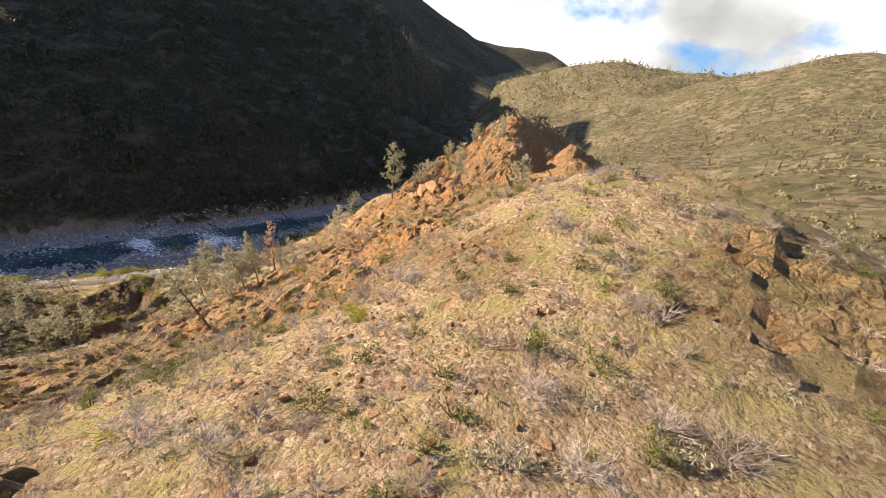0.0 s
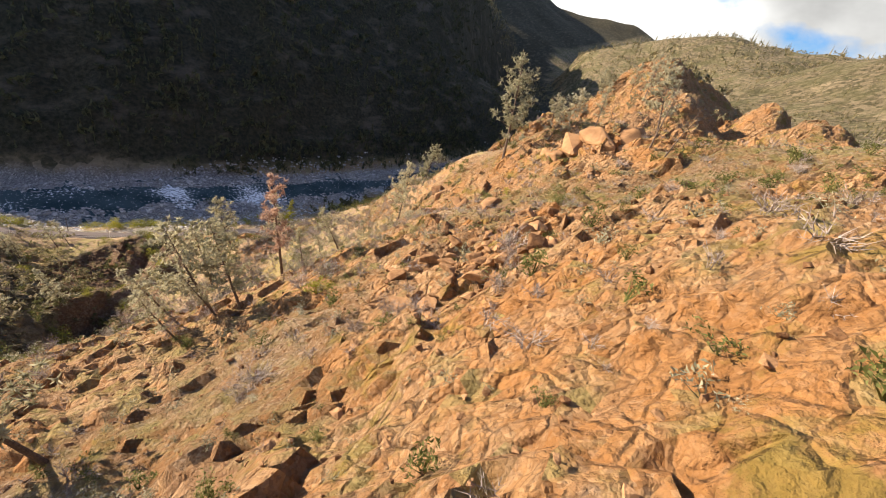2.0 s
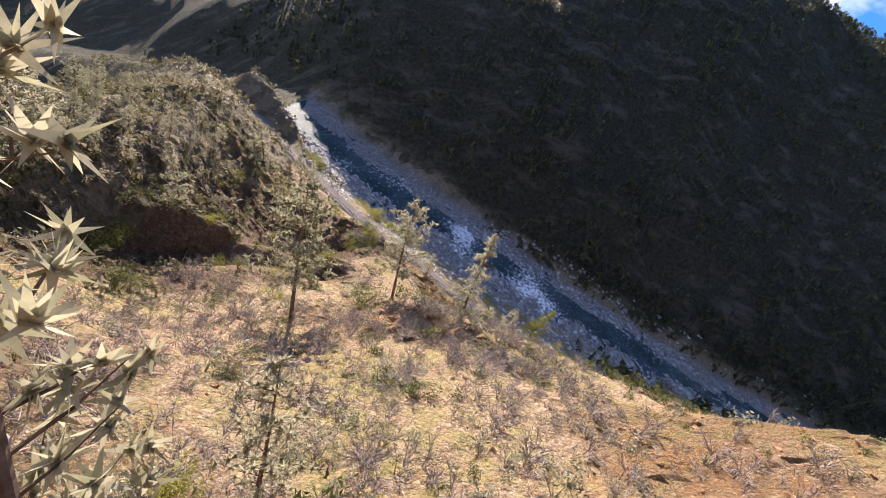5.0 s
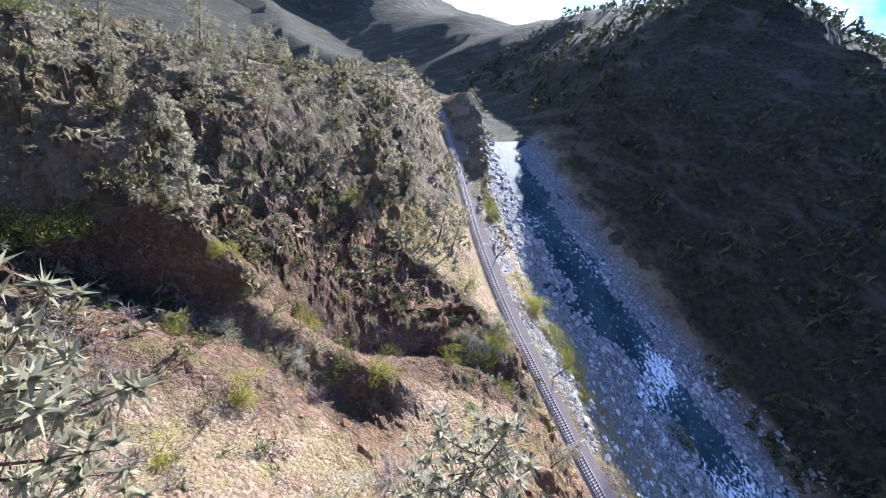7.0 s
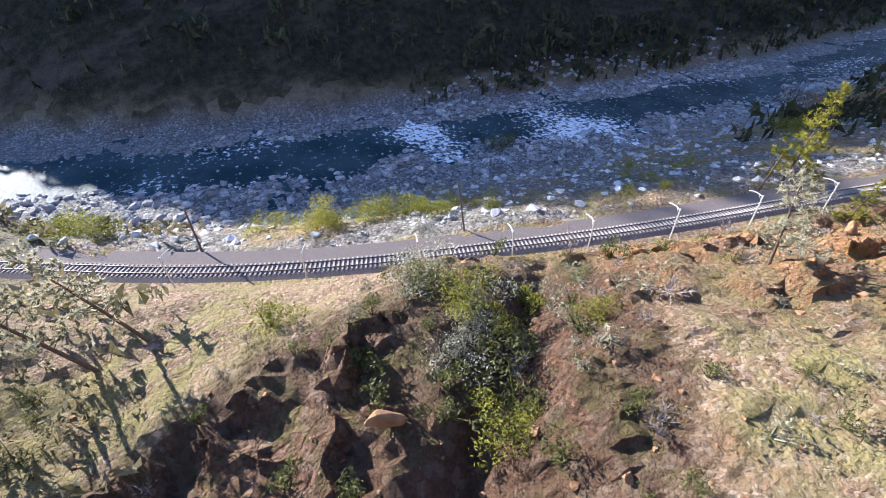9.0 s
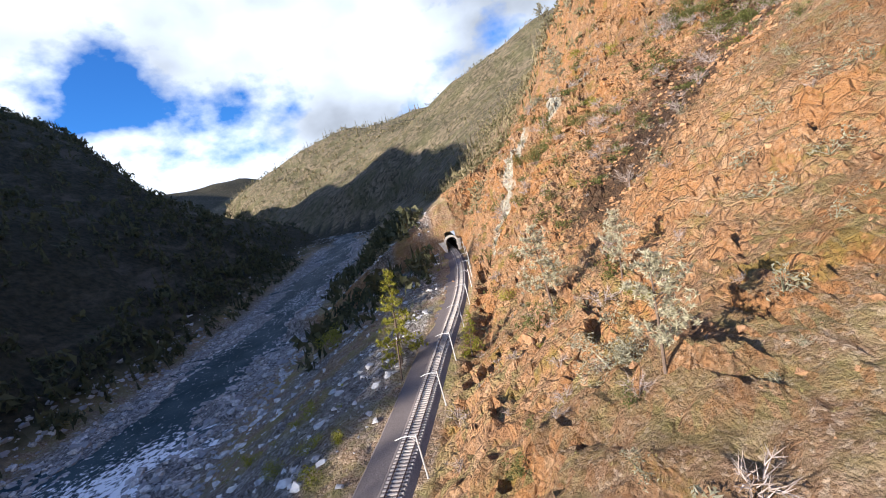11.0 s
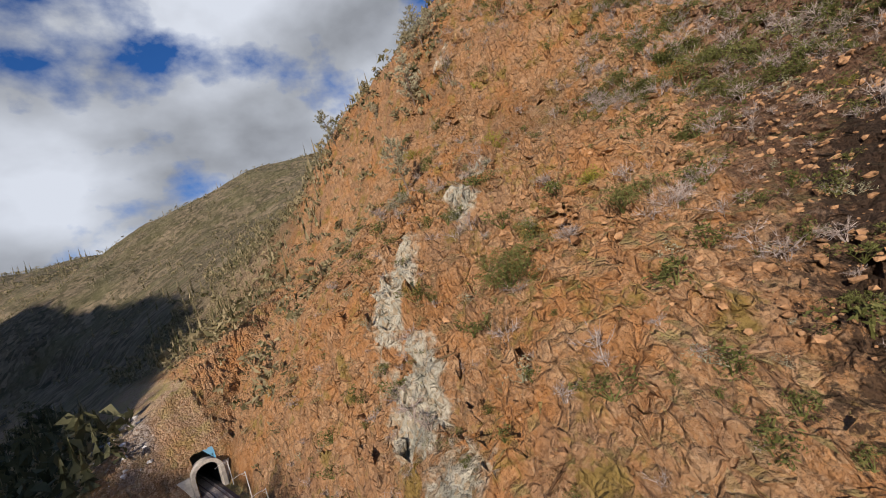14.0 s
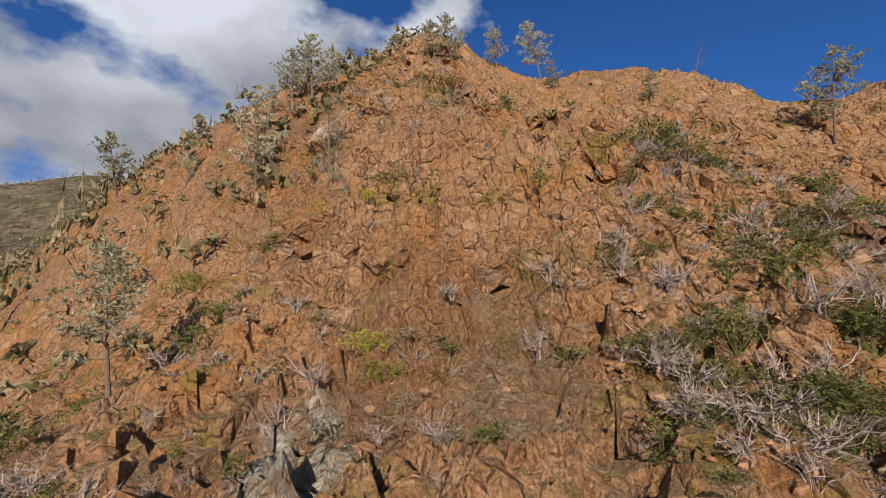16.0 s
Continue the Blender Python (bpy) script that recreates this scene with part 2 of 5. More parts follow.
def zones(x, y):
    """How rocky, how green and how gravelly the ground is, from 0 to 1."""
    e, w = x - rail_x(y), x - river_x(y)
    rock = np.clip(0.45 + 0.22 * step(x, -90, -60) + 0.1 * step(x, -5, 25) - 0.35 * step(x, 32, 46) - 0.12 * (1 - step(y, 235, 255)) - 0.5 * np.exp(-(((x + 18) / 30) ** 2 + ((y - 122) / 15) ** 2)) + 0.9 * rough(x, y, 34, 51), 0, 1)
    rock = np.maximum(rock, step(y, 238, 262) * (1 - step(y, 400, 520)) * np.clip(0.75 + 0.5 * rough(x, y, 22, 57), 0, 1))
    rock = np.maximum(rock, 0.9 * np.exp(-(((x + 35) / 40) ** 2 + ((y - 215) / 26) ** 2)))
    off, up = hollow(x, y)
    rock = np.maximum(rock, 0.85 * np.exp(-((off + 18) / 16) ** 2) * step(up, 0, 0.1) * (1 - step(up, 0.45, 0.7)))
    rock = rock * step(e, 2.5, 5) + 0.35 * (1 - step(e, -9, -5)) * step(w, 40, 50)
    wide = 34 - 9 * step(y, 255, 320)
    gravel = (1 - step(np.abs(w), wide, wide + 14)) + 0.75 * step(w, 40, 46) * (1 - step(e, -7, -5)) * step(rough(x, y, 13, 191), -0.25, 0.3) * (y < 420)
    gravel = np.clip(gravel, 0, 1) * (1 - step(y, 760, 900)) * step(y, 62, 80)
    return rock, gravel


def ground(x, y):
    x, y = np.atleast_1d(np.asarray(x, float)), np.atleast_1d(np.asarray(y, float))
    rock, gravel = zones(x, y)
    e, w = x - rail_x(y), x - river_x(y)
    bench = step(np.abs(e), 3.4, 6.5)
    bench = np.where(y > PORTAL_Y, 1, bench)
    z = shape(x, y)
    free = bench * step(w, 40, 62)
    z = z + free * (1.7 * rough(x, y, 26, 61, 3) + 0.45 * rough(x, y, 4, 65, 3))
    hard = step(rock, 0.25, 0.75)
    near = (free > 0) & (x > -270) & (x < 70) & (y > 70) & (y < 430)
    if near.any():
        # broken ground: jointed rock, and lesser stones in the scree
        a, b, c, f, h = x[near], y[near], z[near], free[near], hard[near]
        bold = 0.62 + 0.9 * step(b, 280, 305) * (1 - step(b, 318, 345)) * step(-a, 70, 85)
        crags = 0.7 * step(b, 250, 290) * blocks3(a, b, c, 19.0, 67, 0.9) + 1.1 * blocks3(a + 0.3 * c, b, c, 8.5, 71, 0.8) + 0.75 * blocks3(a, b + 0.3 * c, c, 3.6, 75, 0.9) + 0.42 * blocks3(a, b, c, 1.8, 79, 0.8)
        z[near] = c + f * (h * bold * crags + (1 - h) * (0.25 * blocks3(a, b, c, 2.1, 83, 0.4) + 0.5 * np.maximum(blocks3(a, b, c, 6.0, 85, 0.3) - 0.35, 0)))
    z = z + gravel * (0.3 * blocks(x, y, 2.4, 87) * step(np.abs(w), 8, 16))
    return z


# ---- materials ----


def surface(name, rough_to=0.85, specular=0.3, metal=0.0):
    m = bpy.data.materials.new(name)
    m.use_nodes = True
    shader = m.node_tree.nodes["Principled BSDF"]
    shader.inputs["Roughness"].default_value = rough_to
    shader.inputs["Specular IOR Level"].default_value = specular
    shader.inputs["Metallic"].default_value = metal
    return m, m.node_tree, shader


def grain(t, scale, detail=5.0, rough_to=0.6, where=None):
    n = node(t, "ShaderNodeTexNoise", Scale=scale, Detail=detail, Roughness=rough_to)
    if where is not None:
        link(t, where, n.inputs["Vector"])
    return n.outputs["Fac"]


def blend(t, fac, a, b):
    """A mix of two colours, each a tuple or a socket."""
    n = t.nodes.new("ShaderNodeMix")
    n.data_type = "RGBA"
    if isinstance(fac, (int, float)):
        n.inputs[0].default_value = fac
    else:
        link(t, fac, n.inputs[0])
    for k, v in ((6, a), (7, b)):
        if isinstance(v, tuple):
            n.inputs[k].default_value = (*v, 1)
        else:
            link(t, v, n.inputs[k])
    return n.outputs[2]


def ramp(t, v, lo, hi):
    n = node(t, "ShaderNodeMapRange", i1=lo, i2=hi)
    link(t, v, n.inputs[0])
    return n.outputs[0]


def relief(t, shader, height, strength, distance):
    n = node(t, "ShaderNodeBump", Strength=strength, Distance=distance)
    link(t, height, n.inputs["Height"])
    link(t, n.outputs[0], shader.inputs["Normal"])


def mottled(name, dark, light, scale=6.0, rough_to=0.85, specular=0.25, bump=0.3, spread=0.35, metal=0.0, size=0.05):
    """A plain surface whose colour varies from piece to piece and over each piece."""
    m, t, shader = surface(name, rough_to, specular, metal)
    where = node(t, "ShaderNodeTexCoord").outputs["Object"]
    fine = grain(t, scale, 6.0, 0.65, where)
    chance = t.nodes.new("ShaderNodeObjectInfo").outputs["Random"]
    island = t.nodes.new("ShaderNodeNewGeometry").outputs["Random Per Island"]
    vary = maths(t, "ADD", ramp(t, fine, 0.3, 0.7), maths(t, "MULTIPLY", maths(t, "ADD", maths(t, "SUBTRACT", chance, 0.5), maths(t, "SUBTRACT", island, 0.5)), spread), True)
    link(t, blend(t, vary, dark, light), shader.inputs["Base Color"])
    if bump:
        relief(t, shader, fine, bump, size)
    return m


def leaves(name, dark, light, scale=3.0, spread=0.9, through_light=0.35):
    """Thin leaves: matt, part of the light passes through them."""
    m = mottled(name, dark, light, scale, 0.65, 0.2, 0, spread)
    t = m.node_tree
    shader = t.nodes["Principled BSDF"]
    thin = t.nodes.new("ShaderNodeBsdfTranslucent")
    link(t, shader.inputs["Base Color"].links[0].from_socket, thin.inputs["Color"])
    both = t.nodes.new("ShaderNodeMixShader")
    both.inputs[0].default_value = through_light
    link(t, shader.outputs[0], both.inputs[1])
    link(t, thin.outputs[0], both.inputs[2])
    out = next(n for n in t.nodes if n.type == "OUTPUT_MATERIAL")
    link(t, both.outputs[0], out.inputs[0])
    return m


def cells(t, where, scale, feature="F1"):
    """Broken pieces: their shade and the distance to their middle or edge."""
    n = node(t, "ShaderNodeTexVoronoi", Scale=scale)
    n.feature = feature
    link(t, where, n.inputs["Vector"])
    if feature != "F1":
        return n.outputs["Distance"]
    c = node(t, "ShaderNodeSeparateColor")
    link(t, n.outputs["Color"], c.inputs[0])
    return c.outputs[0], c.outputs[1], n.outputs["Distance"]


def earth():
    """Hillside: orange rock, tan scree, dry grass and moss, grey river gravel, wood floor darkened for shade."""
    m, t, shader = surface("hillside_earth", 0.9, 0.15)
    where = node(t, "ShaderNodeTexCoord").outputs["Object"]
    rock = node(t, "ShaderNodeAttribute")
    rock.attribute_name = "rock"
    rock = rock.outputs["Fac"]
    gravel = node(t, "ShaderNodeAttribute")
    gravel.attribute_name = "gravel"
    gravel = gravel.outputs["Fac"]
    wood = node(t, "ShaderNodeAttribute")
    wood.attribute_name = "wood"
    wood = wood.outputs["Fac"]
    pale = node(t, "ShaderNodeAttribute")
    pale.attribute_name = "pale"
    pale = pale.outputs["Fac"]
    broad, mid, fine, tiny = grain(t, 0.05, 4, 0.6, where), grain(t, 0.35, 5, 0.6, where), grain(t, 2.2, 6, 0.7, where), grain(t, 9.0, 4, 0.7, where)
    stir = node(t, "ShaderNodeTexNoise", Scale=0.9, Detail=5.0)
    link(t, where, stir.inputs["Vector"])
    jolt = node(t, "ShaderNodeVectorMath")
    jolt.operation = "MULTIPLY_ADD"
    link(t, stir.outputs["Color"], jolt.inputs[0])
    jolt.inputs[1].default_value = (0.65, 0.65, 0.65)
    link(t, where, jolt.inputs[2])
    jagged = jolt.outputs[0]
    big_a, big_b, big_d = cells(t, jagged, 0.55)
    mid_a, mid_b, mid_d = cells(t, jagged, 1.5)
    bit_a, bit_b, bit_d = cells(t, jagged, 4.0)
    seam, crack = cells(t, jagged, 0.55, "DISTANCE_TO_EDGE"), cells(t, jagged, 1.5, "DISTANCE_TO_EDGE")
    # scree and soil: small stones of many shades, with dry grass and moss between
    soil = blend(t, ramp(t, mid, 0.35, 0.65), (0.21, 0.135, 0.08), (0.38, 0.275, 0.175))
    soil = blend(t, maths(t, "MULTIPLY", ramp(t, bit_a, 0.5, 0.75), 0.75), soil, blend(t, bit_b, (0.3, 0.2, 0.13), (0.56, 0.45, 0.34)))
    soil = blend(t, maths(t, "MULTIPLY", ramp(t, mid_a, 0.72, 0.82), 0.7), soil, blend(t, mid_b, (0.33, 0.19, 0.11), (0.52, 0.4, 0.29)))
    soil = blend(t, maths(t, "MULTIPLY", ramp(t, fine, 0.52, 0.66), 0.7), soil, (0.16, 0.1, 0.05))
    grass = blend(t, ramp(t, fine, 0.35, 0.65), (0.17, 0.15, 0.045), (0.36, 0.31, 0.12))
    soil = blend(t, maths(t, "MULTIPLY", ramp(t, maths(t, "ADD", maths(t, "MULTIPLY", mid, 0.6), maths(t, "MULTIPLY", broad, 0.5)), 0.52, 0.64), 0.8), soil, grass)
    # jointed rock
    stone = blend(t, ramp(t, mid, 0.3, 0.7), (0.29, 0.14, 0.06), (0.45, 0.255, 0.12))
    stone = blend(t, maths(t, "MULTIPLY", ramp(t, big_a, 0.35, 0.9), 0.6), stone, blend(t, big_b, (0.16, 0.085, 0.045), (0.54, 0.365, 0.22)))
    stone = blend(t, maths(t, "MULTIPLY", ramp(t, mid_a, 0.5, 0.9), 0.4), stone, blend(t, mid_b, (0.18, 0.09, 0.045), (0.52, 0.34, 0.19)))
    stone = blend(t, maths(t, "MULTIPLY", ramp(t, fine, 0.54, 0.66), 0.6), stone, (0.15, 0.075, 0.035))
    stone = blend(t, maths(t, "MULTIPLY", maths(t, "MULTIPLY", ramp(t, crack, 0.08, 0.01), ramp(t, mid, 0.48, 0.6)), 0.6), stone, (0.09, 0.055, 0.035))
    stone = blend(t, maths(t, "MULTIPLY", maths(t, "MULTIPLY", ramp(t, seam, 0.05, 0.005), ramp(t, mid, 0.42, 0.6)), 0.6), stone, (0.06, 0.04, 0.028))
    stone = blend(t, maths(t, "MULTIPLY", ramp(t, bit_a, 0.3, 0.8), 0.38), stone, blend(t, bit_b, (0.15, 0.08, 0.045), (0.6, 0.43, 0.28)))
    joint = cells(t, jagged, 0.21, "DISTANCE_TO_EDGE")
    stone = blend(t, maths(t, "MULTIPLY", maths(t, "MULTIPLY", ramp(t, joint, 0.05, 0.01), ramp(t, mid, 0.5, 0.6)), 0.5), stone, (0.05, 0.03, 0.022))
    rust = maths(t, "MULTIPLY", ramp(t, grain(t, 0.09, 5, 0.6, where), 0.5, 0.62), 0.5)
    stone = blend(t, rust, stone, (0.38, 0.165, 0.05))
    stone = blend(t, maths(t, "MULTIPLY", ramp(t, grain(t, 0.07, 6, 0.65, where), 0.53, 0.62), 0.5), stone, blend(t, fine, (0.15, 0.085, 0.05), (0.32, 0.2, 0.125)))
    moss = maths(t, "MULTIPLY", ramp(t, grain(t, 0.16, 6, 0.7, where), 0.55, 0.64), 0.7)
    stone = blend(t, moss, stone, blend(t, fine, (0.14, 0.11, 0.02), (0.26, 0.2, 0.05)))
    face = node(t, "ShaderNodeSeparateXYZ")
    link(t, t.nodes.new("ShaderNodeNewGeometry").outputs["Normal"], face.inputs[0])
    steep = ramp(t, face.outputs[2], 0.86, 0.62)
    rocky = maths(t, "ADD", maths(t, "MULTIPLY", ramp(t, maths(t, "ADD", rock, maths(t, "MULTIPLY", maths(t, "SUBTRACT", fine, 0.5), 0.8)), 0.4, 0.75), 0.8), maths(t, "MULTIPLY", steep, 0.5), True)
    ledge = maths(t, "MULTIPLY", ramp(t, face.outputs[2], 0.72, 0.92), ramp(t, grain(t, 0.25, 5, 0.6, where), 0.45, 0.6))
    stone = blend(t, maths(t, "MULTIPLY", ledge, 0.75), stone, grass)
    umber = node(t, "ShaderNodeAttribute")
    umber.attribute_name = "umber"
    umber = ramp(t, maths(t, "ADD", umber.outputs["Fac"], maths(t, "MULTIPLY", maths(t, "SUBTRACT", mid, 0.5), 1.2)), 0.35, 0.6)
    maroon = blend(t, ramp(t, fine, 0.35, 0.65), (0.07, 0.04, 0.028), (0.2, 0.115, 0.075))
    maroon = blend(t, maths(t, "MULTIPLY", ramp(t, mid_a, 0.6, 0.9), 0.5), maroon, (0.27, 0.2, 0.15))
    maroon = blend(t, maths(t, "MULTIPLY", ledge, 0.6), maroon, (0.13, 0.12, 0.035))
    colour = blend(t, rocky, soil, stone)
    colour = blend(t, maths(t, "MULTIPLY", umber, 0.85), colour, maroon)
    streak = blend(t, ramp(t, mid, 0.4, 0.6), (0.32, 0.32, 0.27), (0.52, 0.48, 0.39))
    streak = blend(t, maths(t, "MULTIPLY", ramp(t, mid_a, 0.5, 0.9), 0.7), streak, (0.36, 0.27, 0.17))
    colour = blend(t, ramp(t, maths(t, "ADD", pale, maths(t, "MULTIPLY", maths(t, "SUBTRACT", mid, 0.5), 1.6)), 0.4, 0.65), colour, streak)
    # dappled tree shadow below the cliff, painted into the ground colour
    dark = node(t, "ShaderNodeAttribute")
    dark.attribute_name = "dapple_shade"
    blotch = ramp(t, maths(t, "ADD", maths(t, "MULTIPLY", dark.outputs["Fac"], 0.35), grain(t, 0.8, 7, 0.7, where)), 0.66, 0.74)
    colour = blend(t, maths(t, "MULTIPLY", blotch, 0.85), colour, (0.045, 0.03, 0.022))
    grey = blend(t, bit_a, (0.05, 0.05, 0.053), (0.32, 0.315, 0.31))
    grey = blend(t, maths(t, "MULTIPLY", ramp(t, mid_a, 0.4, 0.8), 0.8), grey, blend(t, mid_b, (0.07, 0.07, 0.075), (0.62, 0.6, 0.58)))
    colour = blend(t, gravel, colour, grey)
    along_fall = node(t, "ShaderNodeMapping", Scale=(0.09, 0.03, 0.02))
    along_fall.inputs["Rotation"].default_value = (0, 0, 0.35)
    link(t, where, along_fall.inputs["Vector"])
    # wood floor, with the canyon side's shade worked into its near-black colour
    shade_litter = blend(t, ramp(t, mid, 0.35, 0.65), (0.022, 0.025, 0.014), (0.065, 0.056, 0.036))
    shade_litter = blend(t, maths(t, "MULTIPLY", ramp(t, grain(t, 1.0, 5, 0.65, along_fall.outputs[0]), 0.52, 0.66), 0.45), shade_litter, (0.17, 0.14, 0.11))
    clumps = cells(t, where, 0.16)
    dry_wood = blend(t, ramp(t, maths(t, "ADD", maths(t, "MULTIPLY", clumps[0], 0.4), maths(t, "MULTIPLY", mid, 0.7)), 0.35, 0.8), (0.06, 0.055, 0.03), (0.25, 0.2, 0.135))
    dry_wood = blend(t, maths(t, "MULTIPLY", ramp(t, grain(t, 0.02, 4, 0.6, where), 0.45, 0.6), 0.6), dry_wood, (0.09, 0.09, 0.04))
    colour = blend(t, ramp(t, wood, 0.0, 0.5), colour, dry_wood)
    colour = blend(t, ramp(t, wood, 0.6, 0.95), colour, shade_litter)
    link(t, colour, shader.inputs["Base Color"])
    height = maths(t, "ADD", maths(t, "MULTIPLY", fine, 0.5), maths(t, "MULTIPLY", tiny, 0.15))
    height = maths(t, "ADD", height, maths(t, "MULTIPLY", mid_d, -0.35))
    height = maths(t, "ADD", height, maths(t, "MULTIPLY", bit_d, -0.16))
    height = maths(t, "ADD", height, maths(t, "MULTIPLY", maths(t, "MULTIPLY", ramp(t, seam, 0.0, 0.12), rocky), 0.35))
    height = maths(t, "ADD", height, maths(t, "MULTIPLY", maths(t, "MULTIPLY", mid_a, rocky), 0.3))
    height = maths(t, "ADD", height, maths(t, "MULTIPLY", maths(t, "MULTIPLY", ramp(t, joint, 0.0, 0.1), rocky), 0.22))
    relief(t, shader, height, 1.0, 1.1)
    return m


def rapids():
    """Grey-green water, broken into white where it runs over stones."""
    m, t, shader = surface("river_water", 0.45, 0.05)
    where = node(t, "ShaderNodeTexCoord").outputs["Object"]
    white = node(t, "ShaderNodeAttribute")
    white.attribute_name = "white"
    swirl = grain(t, 0.5, 8, 0.72, where)
    foam = ramp(t, maths(t, "ADD", swirl, maths(t, "MULTIPLY", white.outputs["Fac"], 0.17)), 0.6, 0.66)
    deep = blend(t, ramp(t, grain(t, 0.06, 3, 0.5, where), 0.4, 0.6), (0.022, 0.045, 0.055), (0.05, 0.08, 0.09))
    link(t, blend(t, foam, deep, (0.85, 0.87, 0.9)), shader.inputs["Base Color"])
    link(t, maths(t, "ADD", maths(t, "MULTIPLY", foam, 0.25), 0.62), shader.inputs["Roughness"])
    relief(t, shader, maths(t, "ADD", grain(t, 1.2, 5, 0.6, where), swirl), 0.5, 0.3)
    return m


EARTH, WATER = earth(), rapids()
ROCK = mottled("orange_rock", (0.15, 0.075, 0.036), (0.42, 0.245, 0.13), 2.2, 0.9, 0.2, 1.0, 0.7, size=0.3)
PALE_ROCK = mottled("grey_river_stone", (0.26, 0.26, 0.27), (0.7, 0.68, 0.66), 1.5, 0.85, 0.2, 0.5, 0.9, size=0.15)
LEAF = leaves("olive_leaves", (0.075, 0.085, 0.022), (0.2, 0.2, 0.07))
LEAF_BRIGHT = leaves("yellow_green_leaves", (0.16, 0.17, 0.02), (0.38, 0.35, 0.06), 3.0, 0.8, 0.4)
TWIG = mottled("grey_dry_twigs", (0.22, 0.175, 0.15), (0.42, 0.36, 0.335), 4.0, 0.9, 0.1, 0, 0.9)
SAGE = leaves("pale_sage_leaves", (0.2, 0.19, 0.12), (0.44, 0.42, 0.31), 4.0, 0.9, 0.25)
NEEDLE = leaves("grey_green_needles", (0.27, 0.26, 0.165), (0.55, 0.51, 0.37), 2.0, 0.8, 0.42)
NEEDLE_DEAD = leaves("rust_brown_needles", (0.32, 0.19, 0.14), (0.56, 0.4, 0.31), 2.0, 0.8)
BARK = mottled("grey_brown_bark", (0.07, 0.05, 0.04), (0.19, 0.14, 0.11), 6.0, 0.95, 0.1, 0.6, 0.4, size=0.04)
# leaf colour lowered to deepen the shade on the west side
WOODS = leaves("shade_dark_wood_leaves", (0.025, 0.032, 0.015), (0.085, 0.085, 0.042), 0.2, 1.2, 0.2)
SCRUB = leaves("hillside_scrub", (0.085, 0.085, 0.035), (0.3, 0.25, 0.15), 0.2, 1.2, 0.25)
STRAW = leaves("dry_grass", (0.28, 0.24, 0.08), (0.5, 0.44, 0.2), 2.0, 0.8)
BALLAST = mottled("grey_ballast", (0.1, 0.085, 0.08), (0.23, 0.195, 0.185), 7.0, 0.95, 0.1, 0.8, 0.2, size=0.08)
SLEEPER = mottled("weathered_sleeper", (0.3, 0.27, 0.25), (0.55, 0.5, 0.46), 5.0, 0.9, 0.1, 0.3, 0.5, size=0.02)
STEEL = mottled("rusty_rail_steel", (0.08, 0.05, 0.045), (0.2, 0.14, 0.12), 8.0, 0.55, 0.5, 0.1, 0.2, 0.6, 0.01)
GALVANISED = mottled("galvanised_steel", (0.5, 0.5, 0.5), (0.75, 0.75, 0.74), 4.0, 0.5, 0.5, 0.05, 0.2, 0.4, 0.01)
CONCRETE = mottled("stained_concrete", (0.34, 0.31, 0.27), (0.62, 0.58, 0.52), 1.2, 0.9, 0.2, 0.4, 0.2, size=0.05)
BORE = mottled("sooty_bore_rock", (0.02, 0.02, 0.02), (0.06, 0.055, 0.05), 1.0, 0.95, 0.1, 0.6, 0.2, size=0.2)


# ---- mesh helpers ----


def mesh_of(name, verts, faces, material, smooth=False):
    """A mesh from arrays of corners and of triangles or quads."""
    verts, faces = np.asarray(verts, np.float32), np.asarray(faces, np.int32)
    me = bpy.data.meshes.new(name)
    n, k = faces.shape
    me.vertices.add(len(verts))
    me.vertices.foreach_set("co", verts.ravel())
    me.loops.add(n * k)
    me.loops.foreach_set("vertex_index", faces.ravel())
    me.polygons.add(n)
    me.polygons.foreach_set("loop_start", np.arange(0, n * k, k, dtype=np.int32))
    me.polygons.foreach_set("use_smooth", np.full(n, smooth))
    me.update(calc_edges=True)
    me.materials.append(material)
    return me


def part(name, me, parent, label=""):
    ob = new(name, me)
    ob.parent = parent
    return tagged(ob, label)


def cuboid(sx, sy, sz, bevel=0.0):
    """A bevelled block on its base, as a bmesh."""
    bm = bmesh.new()
    bmesh.ops.create_cube(bm, size=1, matrix=Matrix.Translation((0, 0, sz / 2)) @ Matrix.Diagonal((sx, sy, sz, 1)))
    if bevel:
        bmesh.ops.bevel(bm, geom=list(bm.edges), offset=bevel, segments=1, affect="EDGES")
    return bm


def baked(name, bm, material, smooth=False):
    me = bpy.data.meshes.new(name)
    bm.to_mesh(me)
    bm.free()
    me.materials.append(material)
    if smooth:
        me.shade_smooth()
    return me


def scattered(kinds, spots, sizes, turns, tall=None, pick=None):
    """Many small shapes laid out in one mesh: arrays of corners and triangles."""
    verts, faces, base = [], [], 0
    pick = np.arange(len(spots)) % len(kinds) if pick is None else pick
    for k, (v, f) in enumerate(kinds):
        mine = np.where(pick == k)[0]
        if not len(mine):
            continue
        c, s = np.cos(turns[mine])[:, None], np.sin(turns[mine])[:, None]
        size = sizes[mine][:, None]
        high = size if tall is None else tall[mine][:, None]
        x, y, z = v[:, 0] * size, v[:, 1] * size, v[:, 2] * high
        p = np.stack([c * x - s * y, s * x + c * y, z], -1) + spots[mine][:, None]
        verts.append(p.reshape(-1, 3))
        faces.append((f[None] + base + len(v) * np.arange(len(mine))[:, None, None]).reshape(-1, 3))
        base += p.shape[0] * p.shape[1]
    return np.concatenate(verts), np.concatenate(faces)


# ---- the ground ----


